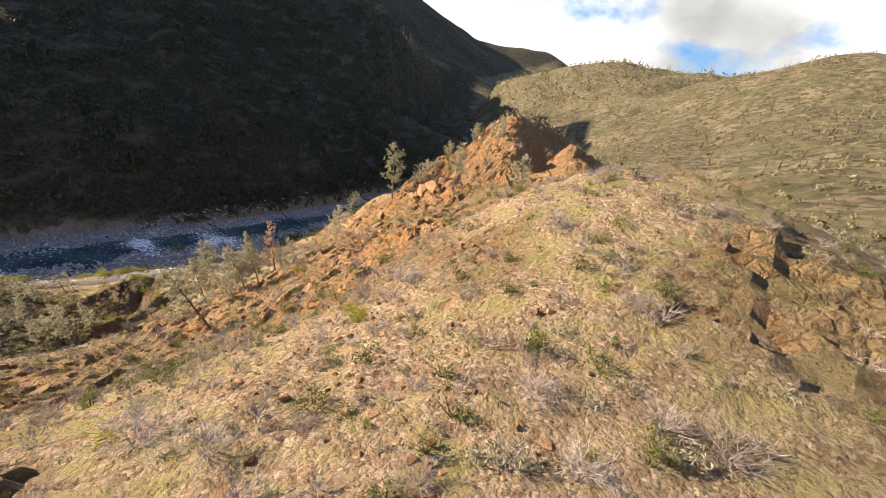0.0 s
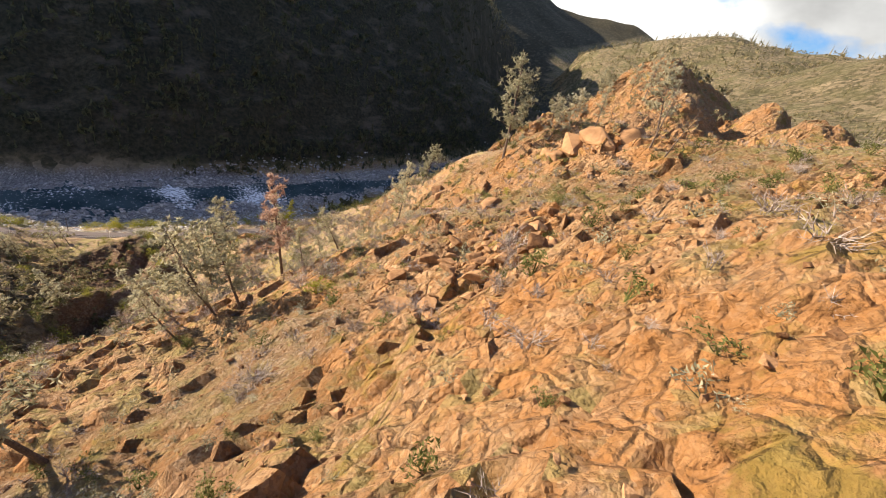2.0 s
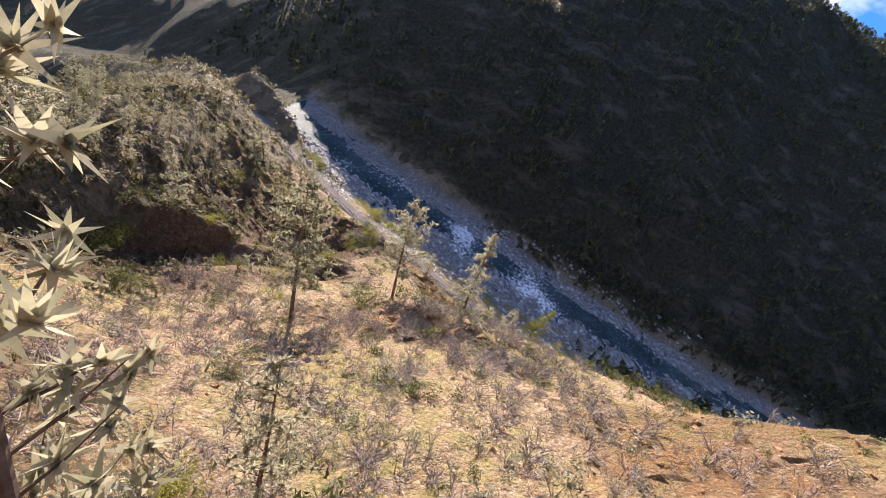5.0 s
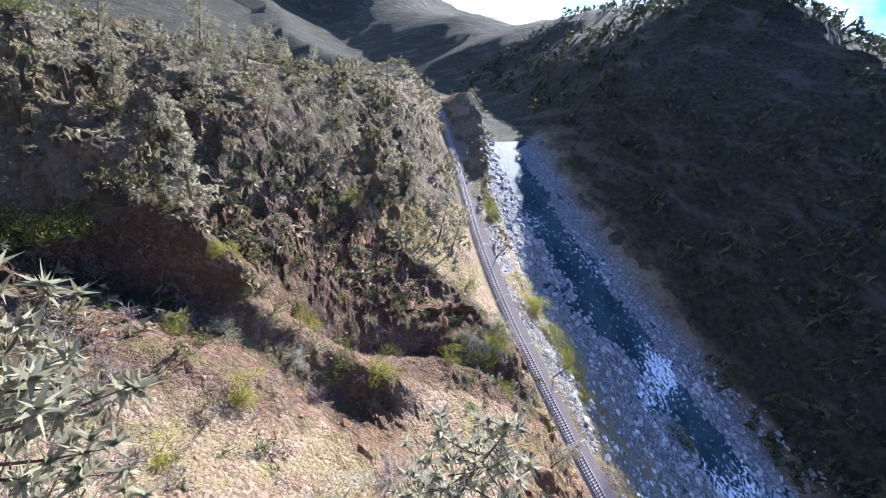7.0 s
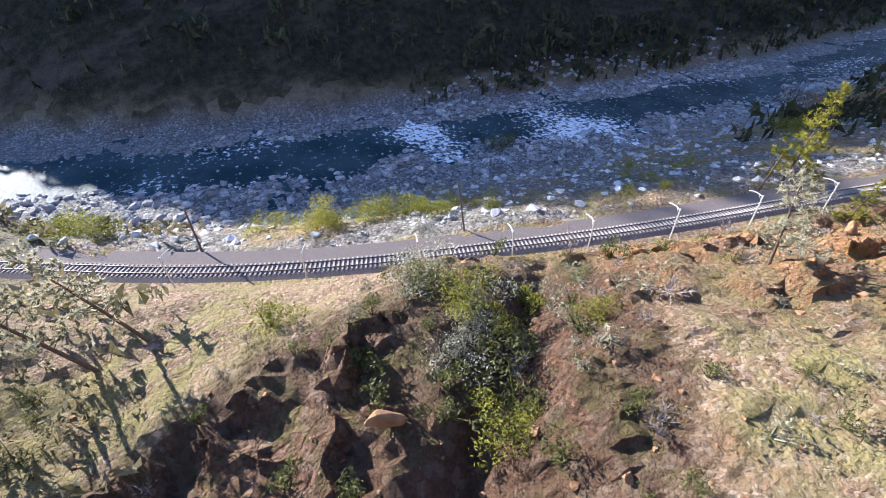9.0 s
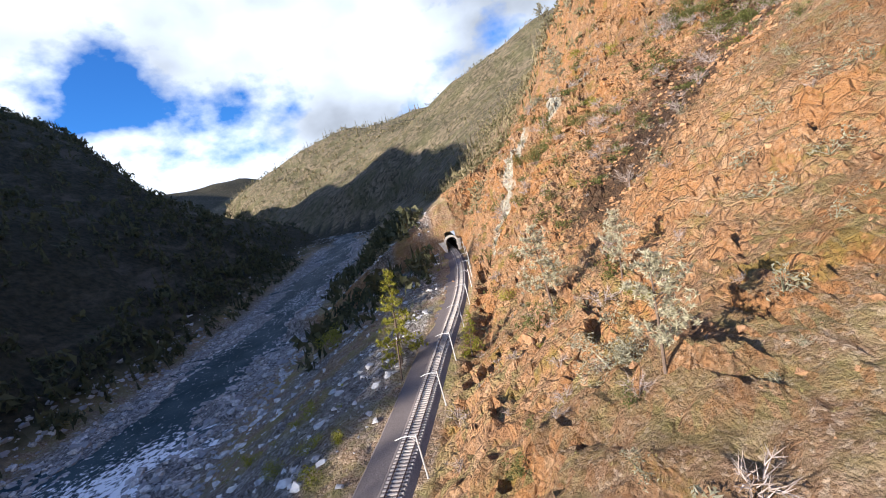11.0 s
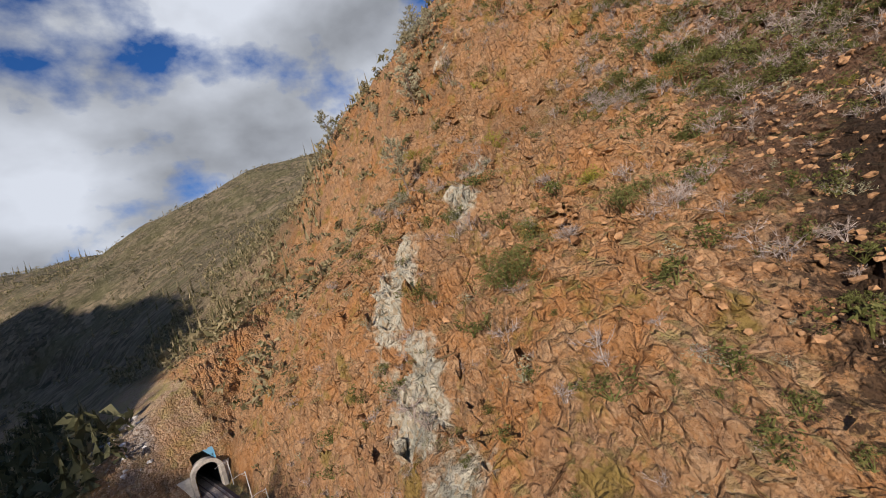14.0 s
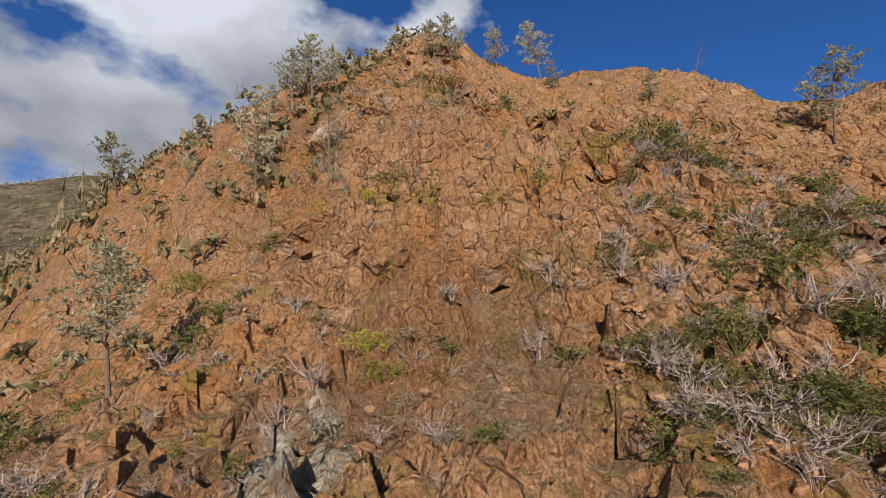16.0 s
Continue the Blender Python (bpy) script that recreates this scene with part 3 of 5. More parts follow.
def stations(lo, hi, a, b, c, d, growth=1.07, most=40.0):
    """Grid lines: 0.82 m apart from a to b, closer than a metre to c and d, then ever wider."""
    core = list(np.arange(a, b, 0.82))
    core = list(np.arange(core[0] - 0.9, c, -0.9))[::-1] + core + list(np.arange(core[-1] + 0.9, d, 0.9))
    for end, sign in ((lo, -1), (hi, 1)):
        gap, at, more = 0.9, core[0] if sign < 0 else core[-1], []
        while (at - end) * sign < 0:
            gap = min(gap * growth, most)
            at += sign * gap
            more.append(at)
        core = more[::-1] + core if sign < 0 else core + more
    return np.array(core)


xs, ys = stations(-3300, 1900, -190, 42, -240, 52), stations(-900, 5000, 100, 362, 84, 402)
xs = np.sort(np.concatenate([xs, (xs[:-1] + 0.5 * np.diff(xs))[(xs[:-1] > -190) & (xs[:-1] < -75)]]))
gx, gy = np.meshgrid(xs, ys)
jit = np.random.RandomState(3)
loose = np.minimum(np.minimum(np.gradient(xs)[None, :], np.gradient(ys)[:, None]), 1.0) * 0.3 * (np.abs(gx - rail_x(gy)) > 7)
gx, gy = gx + loose * jit.uniform(-1, 1, gx.shape), gy + loose * jit.uniform(-1, 1, gx.shape)
gz = ground(gx, gy)
rock, gravel = zones(gx, gy)
# the cliff juts and steps back along its face
ny, nx = np.gradient(gz, ys, xs)
lean = np.hypot(nx, ny)
face = step(lean, 0.5, 0.9) * step(gy, 256, 268) * (1 - step(gy, 350, 366)) * step(-gx, 60, 75) * step(gx - rail_x(gy), 8, 14)
on = face > 0
jut = np.zeros(gx.shape)
jut[on] = face[on] * (0.9 * blocks3(gx[on], gy[on], gz[on], 6.5, 211, 0.5) + 0.55 * blocks3(gx[on], gy[on] + 0.4 * gz[on], gz[on], 2.6, 217, 0.6))
gx, gy = gx - jut * nx / (lean + 0.01), gy - jut * ny / (lean + 0.01)
ids = np.arange(gx.size).reshape(gx.shape)
quads = np.stack([ids[:-1, :-1], ids[:-1, 1:], ids[1:, 1:], ids[1:, :-1]], -1).reshape(-1, 4)
mid_x, mid_y = gx.ravel()[quads].mean(1), gy.ravel()[quads].mean(1)
mouth = (np.abs(mid_x - rail_x(mid_y)) < 2.5) & (np.abs(mid_y - PORTAL_Y) < 1.4) & (np.ptp(gz.ravel()[quads], axis=1) > 0.8)
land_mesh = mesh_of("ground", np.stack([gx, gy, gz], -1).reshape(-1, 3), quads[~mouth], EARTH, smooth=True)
land_mesh.polygons.foreach_set("use_smooth", rock.ravel()[quads[~mouth]].mean(1) < 0.35)
off_river, off_rail = gx - river_x(gy), gx - rail_x(gy)
# full weight gives the shade-darkened floor: west side and valley ends
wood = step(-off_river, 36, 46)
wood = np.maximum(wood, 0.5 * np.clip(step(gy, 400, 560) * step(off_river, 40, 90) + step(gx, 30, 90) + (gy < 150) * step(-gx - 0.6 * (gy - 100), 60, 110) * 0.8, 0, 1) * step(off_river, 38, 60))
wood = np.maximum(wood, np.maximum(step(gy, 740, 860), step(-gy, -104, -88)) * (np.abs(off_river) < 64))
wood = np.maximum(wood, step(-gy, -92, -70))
pale = sum(g * np.exp(-(((gx - px) / rx) ** 2 + ((gy - py) / ry) ** 2)) for px, py, rx, ry, g in ((-168, 321, 6, 4, 1), (-177, 311, 4, 6, 1), (-183, 300, 3, 5, 0.8), (-156, 313, 5, 4, 0.7), (-114, 342, 5, 5, 0.45), (-141, 319, 6, 4, 0.75)))
# where the painted tree shadow lies on the slope
dapple_shade = np.exp(-(((gx + 166) / 15) ** 2 + ((gy - 264) / 9) ** 2)) + 0.8 * np.exp(-(((gx + 150) / 10) ** 2 + ((gy - 262) / 7) ** 2))
off, up = hollow(gx, gy)
umber = np.exp(-(((off + 11 - 9 * step(gx, -178, -164)) / 21) ** 4)) * step(up, -0.02, 0.1) * (1 - step(up, 0.7, 0.95)) + np.exp(-(((gx + 118) / 20) ** 2 + ((gy - 272) / 12) ** 2))
umber = umber + np.exp(-(((gx + 196) / 12) ** 2 + ((gy - 192) / 9) ** 2)) + 0.7 * np.exp(-(((gx + 146) / 26) ** 2 + ((gy - 268) / 13) ** 2)) + 0.7 * np.exp(-(((gx + 90) / 14) ** 2 + ((gy - 180) / 10) ** 2))
for key, values in (("umber", np.clip(umber, 0, 1)), ("rock", rock), ("gravel", gravel), ("wood", wood), ("pale", np.clip(pale * 1.2, 0, 1)), ("dapple_shade", np.clip(dapple_shade, 0, 1))):
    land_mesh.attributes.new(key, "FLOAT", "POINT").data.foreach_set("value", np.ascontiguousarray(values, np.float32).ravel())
land = tagged(new("ground", land_mesh), "steep canyon hillsides of orange rock, scree and dry grass", "hillside", kind="structure")

# ---- the river ----
ry = np.arange(99, 1290, 3.0)
across = np.linspace(-36, 36, 37)
wx = river_x(ry)[:, None] + across[None]
wy = np.repeat(ry[:, None], len(across), 1)
drop = -fall(wy)
wz = 0.12 + drop + 0.12 * rough(wx, wy, 5, 91, 3)
ids = np.arange(wx.size).reshape(wx.shape)
quads = np.stack([ids[:-1, :-1], ids[:-1, 1:], ids[1:, 1:], ids[1:, :-1]], -1).reshape(-1, 4)
river_mesh = mesh_of("river", np.stack([wx, wy, wz], -1).reshape(-1, 3), quads, WATER, smooth=True)
white = np.clip(0.5 * soft_noise(wx * 2, wy, 30, 95) + 0.9 * np.exp(-((wy - 288) / 16) ** 2) + 0.7 * np.exp(-((wy - 240) / 9) ** 2), 0, 1) * step(wy, 120, 160)
river_mesh.attributes.new("white", "FLOAT", "POINT").data.foreach_set("value", np.ascontiguousarray(white, np.float32).ravel())
river = tagged(new("river", river_mesh), "grey-green river with white rapids between gravel bars", "river", kind="structure")


# ---- the railway ----


def along(y):
    """A point of the track's middle line and its heading."""
    x0, x1 = float(rail_x(y - 0.5)), float(rail_x(y + 0.5))
    return Vector((float(rail_x(y)), y, RAIL_Z)), math.atan2(-(x1 - x0), 1.0)


def sweep(name, outline, y0, y1, gap, material):
    """An outline (offset, height) drawn along the track, closed at its ends."""
    verts, faces = [], []
    rows = np.arange(y0, y1 + gap, gap)
    k = len(outline)
    for y in rows:
        p, turn = along(y)
        c, s = math.cos(turn), math.sin(turn)
        verts += [(p.x + c * u, p.y + s * u, p.z + h) for u, h in outline]
    for r in range(len(rows) - 1):
        for j in range(k):
            faces.append((r * k + j, r * k + (j + 1) % k, (r + 1) * k + (j + 1) % k, (r + 1) * k + j))
    me = bpy.data.meshes.new(name)
    me.from_pydata(verts, [], faces + [tuple(range(k))[::-1], tuple((len(rows) - 1) * k + j for j in range(k))])
    me.materials.append(material)
    return me


track = tagged(new("railway_track"), "single railway track on grey ballast along the canyon side", "railway")
part("ballast", sweep("ballast", [(-5.6, -0.5), (-5.0, 0.02), (-1.9, 0.1), (-1.5, 0.34), (1.5, 0.34), (2.4, -0.05), (3.1, -0.5)], 96, 420, 2, BALLAST), track, "grey crushed-stone ballast with a dirt shoulder")
for side in (-0.75, 0.75):
    part("rail", sweep("rail", [(side - 0.07, 0.44), (side - 0.02, 0.47), (side - 0.035, 0.6), (side + 0.035, 0.6), (side + 0.02, 0.47), (side + 0.07, 0.44)], 96, 420, 1.5, STEEL), track, "rusty steel rail")
sleeper_mesh = baked("sleeper", cuboid(2.7, 0.25, 0.17, 0.015), SLEEPER)
block_v = np.array([(v.co.x, v.co.y, v.co.z) for v in sleeper_mesh.vertices])
spare, y = [], 97.0
while y < 418:
    p, turn = along(y)
    if 150 < y < 318:
        ob = part("sleeper", sleeper_mesh, track)
        ob.matrix_local = Matrix.Translation((p.x, p.y, p.z + 0.29)) @ Matrix.Rotation(turn + random.uniform(-0.015, 0.015), 4, "Z")
    else:
        spare.append((p.x, p.y, p.z + 0.29, turn))
    y += 0.62
spare = np.array(spare)
box_v = np.array([(sx * 1.35, sy * 0.125, sz) for sz in (0, 0.17) for sx, sy in ((-1, -1), (1, -1), (1, 1), (-1, 1))])
box_f = np.array([(0, 2, 1), (0, 3, 2), (4, 5, 6), (4, 6, 7), (0, 1, 5), (0, 5, 4), (1, 2, 6), (1, 6, 5), (2, 3, 7), (2, 7, 6), (3, 0, 4), (3, 4, 7)])
v, f = scattered([(box_v, box_f)], spare[:, :3], np.ones(len(spare)), spare[:, 3])
tagged(part("sleepers_beyond", mesh_of("sleepers_beyond", v, f, SLEEPER), track), kind="stuff")


def tube(points, radii, sides=8):
    """A closed tapering tube through the points, as arrays of corners and triangles."""
    points = [Vector([float(c) for c in p]) for p in points]
    verts, faces = [], []
    for n, (p, r) in enumerate(zip(points, radii)):
        r = float(r)
        ahead = (points[min(n + 1, len(points) - 1)] - points[max(n - 1, 0)]).normalized()
        u = ahead.orthogonal().normalized()
        w = ahead.cross(u)
        verts += [tuple(p + r * (math.cos(a) * u + math.sin(a) * w)) for a in (2 * math.pi * k / sides for k in range(sides))]
    for n in range(len(points) - 1):
        for k in range(sides):
            a, b = n * sides + k, n * sides + (k + 1) % sides
            faces += [(a, b, b + sides), (a, b + sides, a + sides)]
    top, base = len(verts), (len(points) - 1) * sides
    verts += [tuple(points[-1]), tuple(points[0])]
    for k in range(sides):
        faces += [(base + k, base + (k + 1) % sides, top), ((k + 1) % sides, k, top + 1)]
    return np.array(verts), np.array(faces)


def fence_post():
    """A steel post with a long drooping arm over the track."""
    ob = tagged(new("trackside_post"), "light grey steel post with a drooping arm over the track", "post", "posts along the railway")
    part("post", mesh_of("post", *tube([(0, 0, -0.5), (0, 0, 3), (0, 0, 5.6)], [0.11, 0.1, 0.09]), GALVANISED), ob)
    part("arm", mesh_of("arm", *tube([(0, 0, 5.35), (-0.8, 0, 5.5), (-1.7, 0, 5.45), (-2.5, 0, 5.2)], [0.07, 0.06, 0.05, 0.04], 6), GALVANISED), ob)
    part("brace", mesh_of("brace", *tube([(0, 0, 4.6), (-0.75, 0, 5.46)], [0.035, 0.035], 5), GALVANISED), ob)
    part("foot_plate", baked("foot_plate", cuboid(0.5, 0.5, 0.12, 0.02), CONCRETE), ob, "concrete footing")
    return ob


first = None
for y in (152, 168, 184, 198, 211, 222, 235, 249, 263, 278, 293, 307, 320, 333, 346, 359, 371, 382):
    p, turn = along(y)
    at = Matrix.Translation((p.x + 3.5 * math.cos(turn), p.y + 3.5 * math.sin(turn), p.z - 0.15)) @ Matrix.Rotation(turn, 4, "Z") @ Matrix.Rotation(radians(random.uniform(-3, 3)), 4, "X")
    if first is None:
        first = fence_post()
        first.matrix_basis = at
    else:
        copy_thing(first, at)


def wooden_pole(y, e, high, lean):
    p, turn = along(y)
    x = p.x + e
    ob = tagged(new("wooden_pole"), "old brown wooden pole leaning beside the railway", "utility pole", "old poles along the railway")
    part("shaft", mesh_of("shaft", *tube([(0, 0, -0.6), (0, 0, high * 0.5), (0, 0, high)], [0.17, 0.15, 0.12]), BARK), ob)
    part("crossarm", baked("crossarm", cuboid(1.8, 0.1, 0.12, 0.01), BARK), ob).matrix_local = Matrix.Translation((0, 0.14, high - 0.6))
    ob.matrix_basis = Matrix.Translation((x, y, ground(x, y)[0])) @ Matrix.Rotation(radians(lean), 4, "Y")


for row in ((208, -6.2, 8.0, -14), (262, -6.4, 7.5, 8), (338, -6.5, 7.0, 3), (170, -6.3, 7.5, -6)):
    wooden_pole(*row)

# tunnel
portal = tagged(new("tunnel_portal"), "arched concrete railway tunnel mouth in an orange rock face", "tunnel")
p, turn = along(PORTAL_Y)
portal.matrix_basis = Matrix.Translation((p.x, PORTAL_Y, RAIL_Z)) @ Matrix.Rotation(turn, 4, "Z")


def arch(grow):
    pts = [(-2.45 - grow, -0.6), (-2.45 - grow, 4.0)]
    pts += [(-(2.45 + grow) * math.cos(a), 4.0 + (2.3 + grow) * math.sin(a)) for a in (math.pi * k / 14 for k in range(1, 14))]
    return pts + [(2.45 + grow, 4.0), (2.45 + grow, -0.6)]


def arch_ring(inner, outer, y0, y1):
    a, b = arch(inner), arch(outer)
    n = len(a)
    verts = [(x, y, z) for y in (y0, y1) for ring in (a, b) for x, z in ring]
    faces = []
    for k in range(n - 1):
        faces += [(k, k + 1, n + k + 1, n + k), (2 * n + k, 3 * n + k, 3 * n + k + 1, 2 * n + k + 1)]
        faces += [(k, 2 * n + k, 2 * n + k + 1, k + 1), (n + k, n + k + 1, 3 * n + k + 1, 3 * n + k)]
    return verts, faces


for name, inner, outer, y0, y1, material, note in (("arch_ring", 0.0, 0.75, -1.6, 0.9, CONCRETE, "weathered concrete arch"), ("bore", 0.05, 0.7, 0.9, 36, BORE, "sooty dark bore lining")):
    me = bpy.data.meshes.new(name)
    verts, faces = arch_ring(inner, outer, y0, y1)
    me.from_pydata(verts, [], faces)
    me.materials.append(material)
    part(name, me, portal, note)
part("end_rock", baked("end_rock", cuboid(7, 0.5, 8, 0.1), BORE), portal).matrix_local = Matrix.Translation((0, 36.2, -0.6))
for side in (-1, 1):
    wing = part("wing_wall", baked("wing_wall", cuboid(2.6, 0.7, 5.4, 0.06), CONCRETE), portal, "stained concrete wing wall")
    wing.matrix_local = Matrix.Translation((side * 4.4, -0.2, -0.6)) @ Matrix.Rotation(side * 0.25, 4, "Z")
wall = tagged(new("retaining_wall", baked("retaining_wall", cuboid(0.6, 9.0, 7.0, 0.08), CONCRETE)), "pale concrete retaining wall below the track", "retaining wall")
p, turn = along(312)
wall.matrix_basis = Matrix.Translation((p.x - 5.9, 312, RAIL_Z - 6.8)) @ Matrix.Rotation(turn, 4, "Z") @ Matrix.Rotation(radians(7), 4, "Y")


# ---- plants and stones: shapes ----


def leafy(leaves, size, seed, flat=0.75, lobes=7, stems=6):
    """A shrub about 1 m across: small leaves on several lobes over thin stems."""
    r = np.random.RandomState(seed)
    mids = r.normal(0, 0.26, (lobes, 3)) * (1, 1, 0.5) + (0, 0, 0.42 * flat)
    mids[:, 2] = np.abs(mids[:, 2]) + 0.1
    wide = r.uniform(0.16, 0.3, lobes)
    which = r.randint(0, lobes, leaves)
    out = r.normal(size=(leaves, 3))
    out /= np.linalg.norm(out, axis=1)[:, None]
    spot = mids[which] + out * wide[which][:, None] * r.uniform(0.55, 1.05, leaves)[:, None]
    spot[:, 2] = np.maximum(spot[:, 2], 0.03)
    a, b = r.normal(size=(leaves, 3)), r.normal(size=(leaves, 3))
    a /= np.linalg.norm(a, axis=1)[:, None]
    b = np.cross(a, b)
    b /= np.linalg.norm(b, axis=1)[:, None]
    big = size * r.uniform(0.6, 1.3, leaves)[:, None]
    verts = np.stack([spot - 0.5 * big * a, spot + 0.35 * big * b, spot + 0.6 * big * a], 1).reshape(-1, 3)
    faces = np.arange(3 * leaves).reshape(-1, 3)
    for k in range(stems):
        tip = mids[k % lobes]
        n = len(verts)
        verts = np.vstack([verts, [(0.03, 0, -0.1), (-0.02, 0.03, -0.1), tip, (-0.02, -0.03, -0.1)]])
        faces = np.vstack([faces, [(n, n + 1, n + 2), (n + 1, n + 3, n + 2), (n + 3, n, n + 2)]])
    return verts, faces


def twiggy(stems, seed, spread=0.7, wide=1.0):
    """Leafless brush about 1 m across: forked thin stems from one root."""
    r = np.random.RandomState(seed)
    verts, faces = [], []

    def blade(p, q, w):
        d = np.subtract(q, p)
        side = np.cross(d, r.normal(size=3))
        side = side / (np.linalg.norm(side) + 1e-9) * w
        n = len(verts)
        verts.extend([p + side, p - side, q])
        faces.append((n, n + 1, n + 2))

    for _ in range(stems):
        turn, out, high = r.uniform(0, 6.28), r.uniform(0.08, 0.5) * spread * 1.4, r.uniform(0.35, 0.85)
        root = np.array([math.cos(turn) * 0.06, math.sin(turn) * 0.06, -0.08])
        knee = np.array([math.cos(turn) * out * 0.45, math.sin(turn) * out * 0.45, high * 0.5])
        blade(root, knee * 1.15, 0.014 * wide)
        for _ in range(4):
            tip = knee + (math.cos(turn) * out * 0.6, math.sin(turn) * out * 0.6, high * 0.45) + r.normal(0, 0.13, 3)
            blade(knee, tip, 0.009 * wide)
            for _ in range(3):
                blade(knee + 0.6 * (tip - knee), tip + r.normal(0, 0.13, 3), 0.008 * wide)
    return np.array(verts), np.array(faces)


def stone(seed, rugged=0.35):
    """An angular stone about 1 m across."""
    r = np.random.RandomState(seed)
    bm = bmesh.new()
    p = r.normal(size=(13, 3))
    p /= np.linalg.norm(p, axis=1)[:, None]
    p *= (r.uniform(0.36, 0.58, 13))[:, None] * r.uniform(0.7, 1.2, 3) * (1, 0.85, 0.62)
    for q in p:
        bm.verts.new(q)
    bmesh.ops.convex_hull(bm, input=list(bm.verts))
    loose = [v for v in bm.verts if not v.link_faces]
    bmesh.ops.delete(bm, geom=loose, context="VERTS")
    bmesh.ops.triangulate(bm, faces=list(bm.faces))
    bm.verts.index_update()
    v, f = np.array([tuple(x.co) for x in bm.verts]), np.array([[x.index for x in g.verts] for g in bm.faces])
    bm.free()
    return v, f


def boulder_mesh(seed):
    """A large rock: a stone broken along its joints, with worn edges."""
    v, f = stone(seed)
    bm = bmesh.new()
    made = [bm.verts.new(p) for p in v]
    for g in f:
        bm.faces.new([made[k] for k in g])
    bmesh.ops.dissolve_limit(bm, angle_limit=0.25, verts=list(bm.verts), edges=list(bm.edges))
    bmesh.ops.bevel(bm, geom=list(bm.edges), offset=0.025, segments=1, affect="EDGES")
    bmesh.ops.triangulate(bm, faces=list(bm.faces))
    for q in bm.verts:
        q.co += 0.045 * noise.noise_vector(q.co * 3.1 + Vector((seed, 0, 0)))
    return bm


def pine(high, seed, kind="pine"):
    """A slender open-crowned pine: arrays for its trunk with limbs, and for its needles."""
    r = np.random.RandomState(seed)
    bend = r.normal(0, 0.02 * high, 2)
    path = [(bend[0] * t * t, bend[1] * t * t, high * t - 0.4 * (t == 0)) for t in np.linspace(0, 1, 6)]
    wide = 0.011 * high + 0.05
    wood = [tube(path, [wide * (1 - 0.86 * t) for t in np.linspace(0, 1, 6)], 7)]
    first, reach, limbs = {"pine": (0.24, 0.26, 44), "thin": (0.3, 0.16, 30), "cone": (0.08, 0.2, 54), "conifer": (0.06, 0.27, 54), "dead": (0.2, 0.24, 20)}[kind]
    tufts = []
    for k in range(limbs):
        t = first + (0.98 - first) * ((k + r.uniform()) / limbs)
        turn = r.uniform(0, 6.28)
        if kind in ("cone", "conifer"):
            length = high * reach * (1.03 - t) * r.uniform(0.8, 1.1) + 0.25
        else:
            length = high * reach * (0.35 + 0.65 * math.sin(math.pi * min(1, (t - first) / (1 - first) * 0.8 + 0.25))) * r.uniform(0.5, 1.15)
        lift = r.uniform(0.1, 0.75) if kind not in ("cone", "conifer") else r.uniform(-0.1, 0.35)
        root = np.array([bend[0] * t * t, bend[1] * t * t, high * t])
        tip = root + length * np.array([math.cos(turn), math.sin(turn), lift])
        knee = 0.5 * (root + tip) - (0, 0, 0.05 * length)
        wood.append(tube([root, knee, tip], [0.02 + 0.012 * length, 0.016 + 0.008 * length, 0.01], 3))
        if kind == "dead":
            for _ in range(3):
                wood.append(tube([knee, tip + r.normal(0, 0.25 * length, 3)], [0.02, 0.008], 3))
        for s in np.linspace(0.35, 1.05, max(3, int(length * 3.2))):
            tufts.append(root + s * (tip - root) + r.normal(0, 0.1 * length, 3) * (1, 1, 0.7))
    base, wv, wf = 0, [], []
    for v, f in wood:
        wv.append(v)
        wf.append(f + base)
        base += len(v)
    wood = np.concatenate(wv), np.concatenate(wf)
    if kind == "dead":
        return wood, None
    tufts = np.array(tufts + [np.array([bend[0], bend[1], high]) + r.normal(0, 0.15, 3) for _ in range(4)])
    n, spikes = len(tufts), 13
    spot = np.repeat(tufts, spikes, 0)
    d = r.normal(size=(n * spikes, 3)) + (0, 0, 0.35)
    d /= np.linalg.norm(d, axis=1)[:, None]
    length = r.uniform(0.28, 0.6, n * spikes)[:, None] * (0.8 + high / 60)
    side = np.cross(d, r.normal(size=d.shape))
    side /= np.linalg.norm(side, axis=1)[:, None]
    verts = np.stack([spot + side * 0.075, spot - side * 0.075, spot + d * length], 1).reshape(-1, 3)
    return wood, (verts, np.arange(3 * n * spikes).reshape(-1, 3))


# ---- trees ----
LABELS = {
    "pine": "slender grey-green pine with an open crown on the slope",
    "thin": "thin young pine with sparse grey needles",
    "cone": "narrow cone-shaped pine on the ravine slope",
    "conifer": "yellow-green conifer beside the railway",
    "dead": "bare dead tree with grey limbs",
    "red": "dying pine with rust-brown needles",
}
tree_shapes = {}


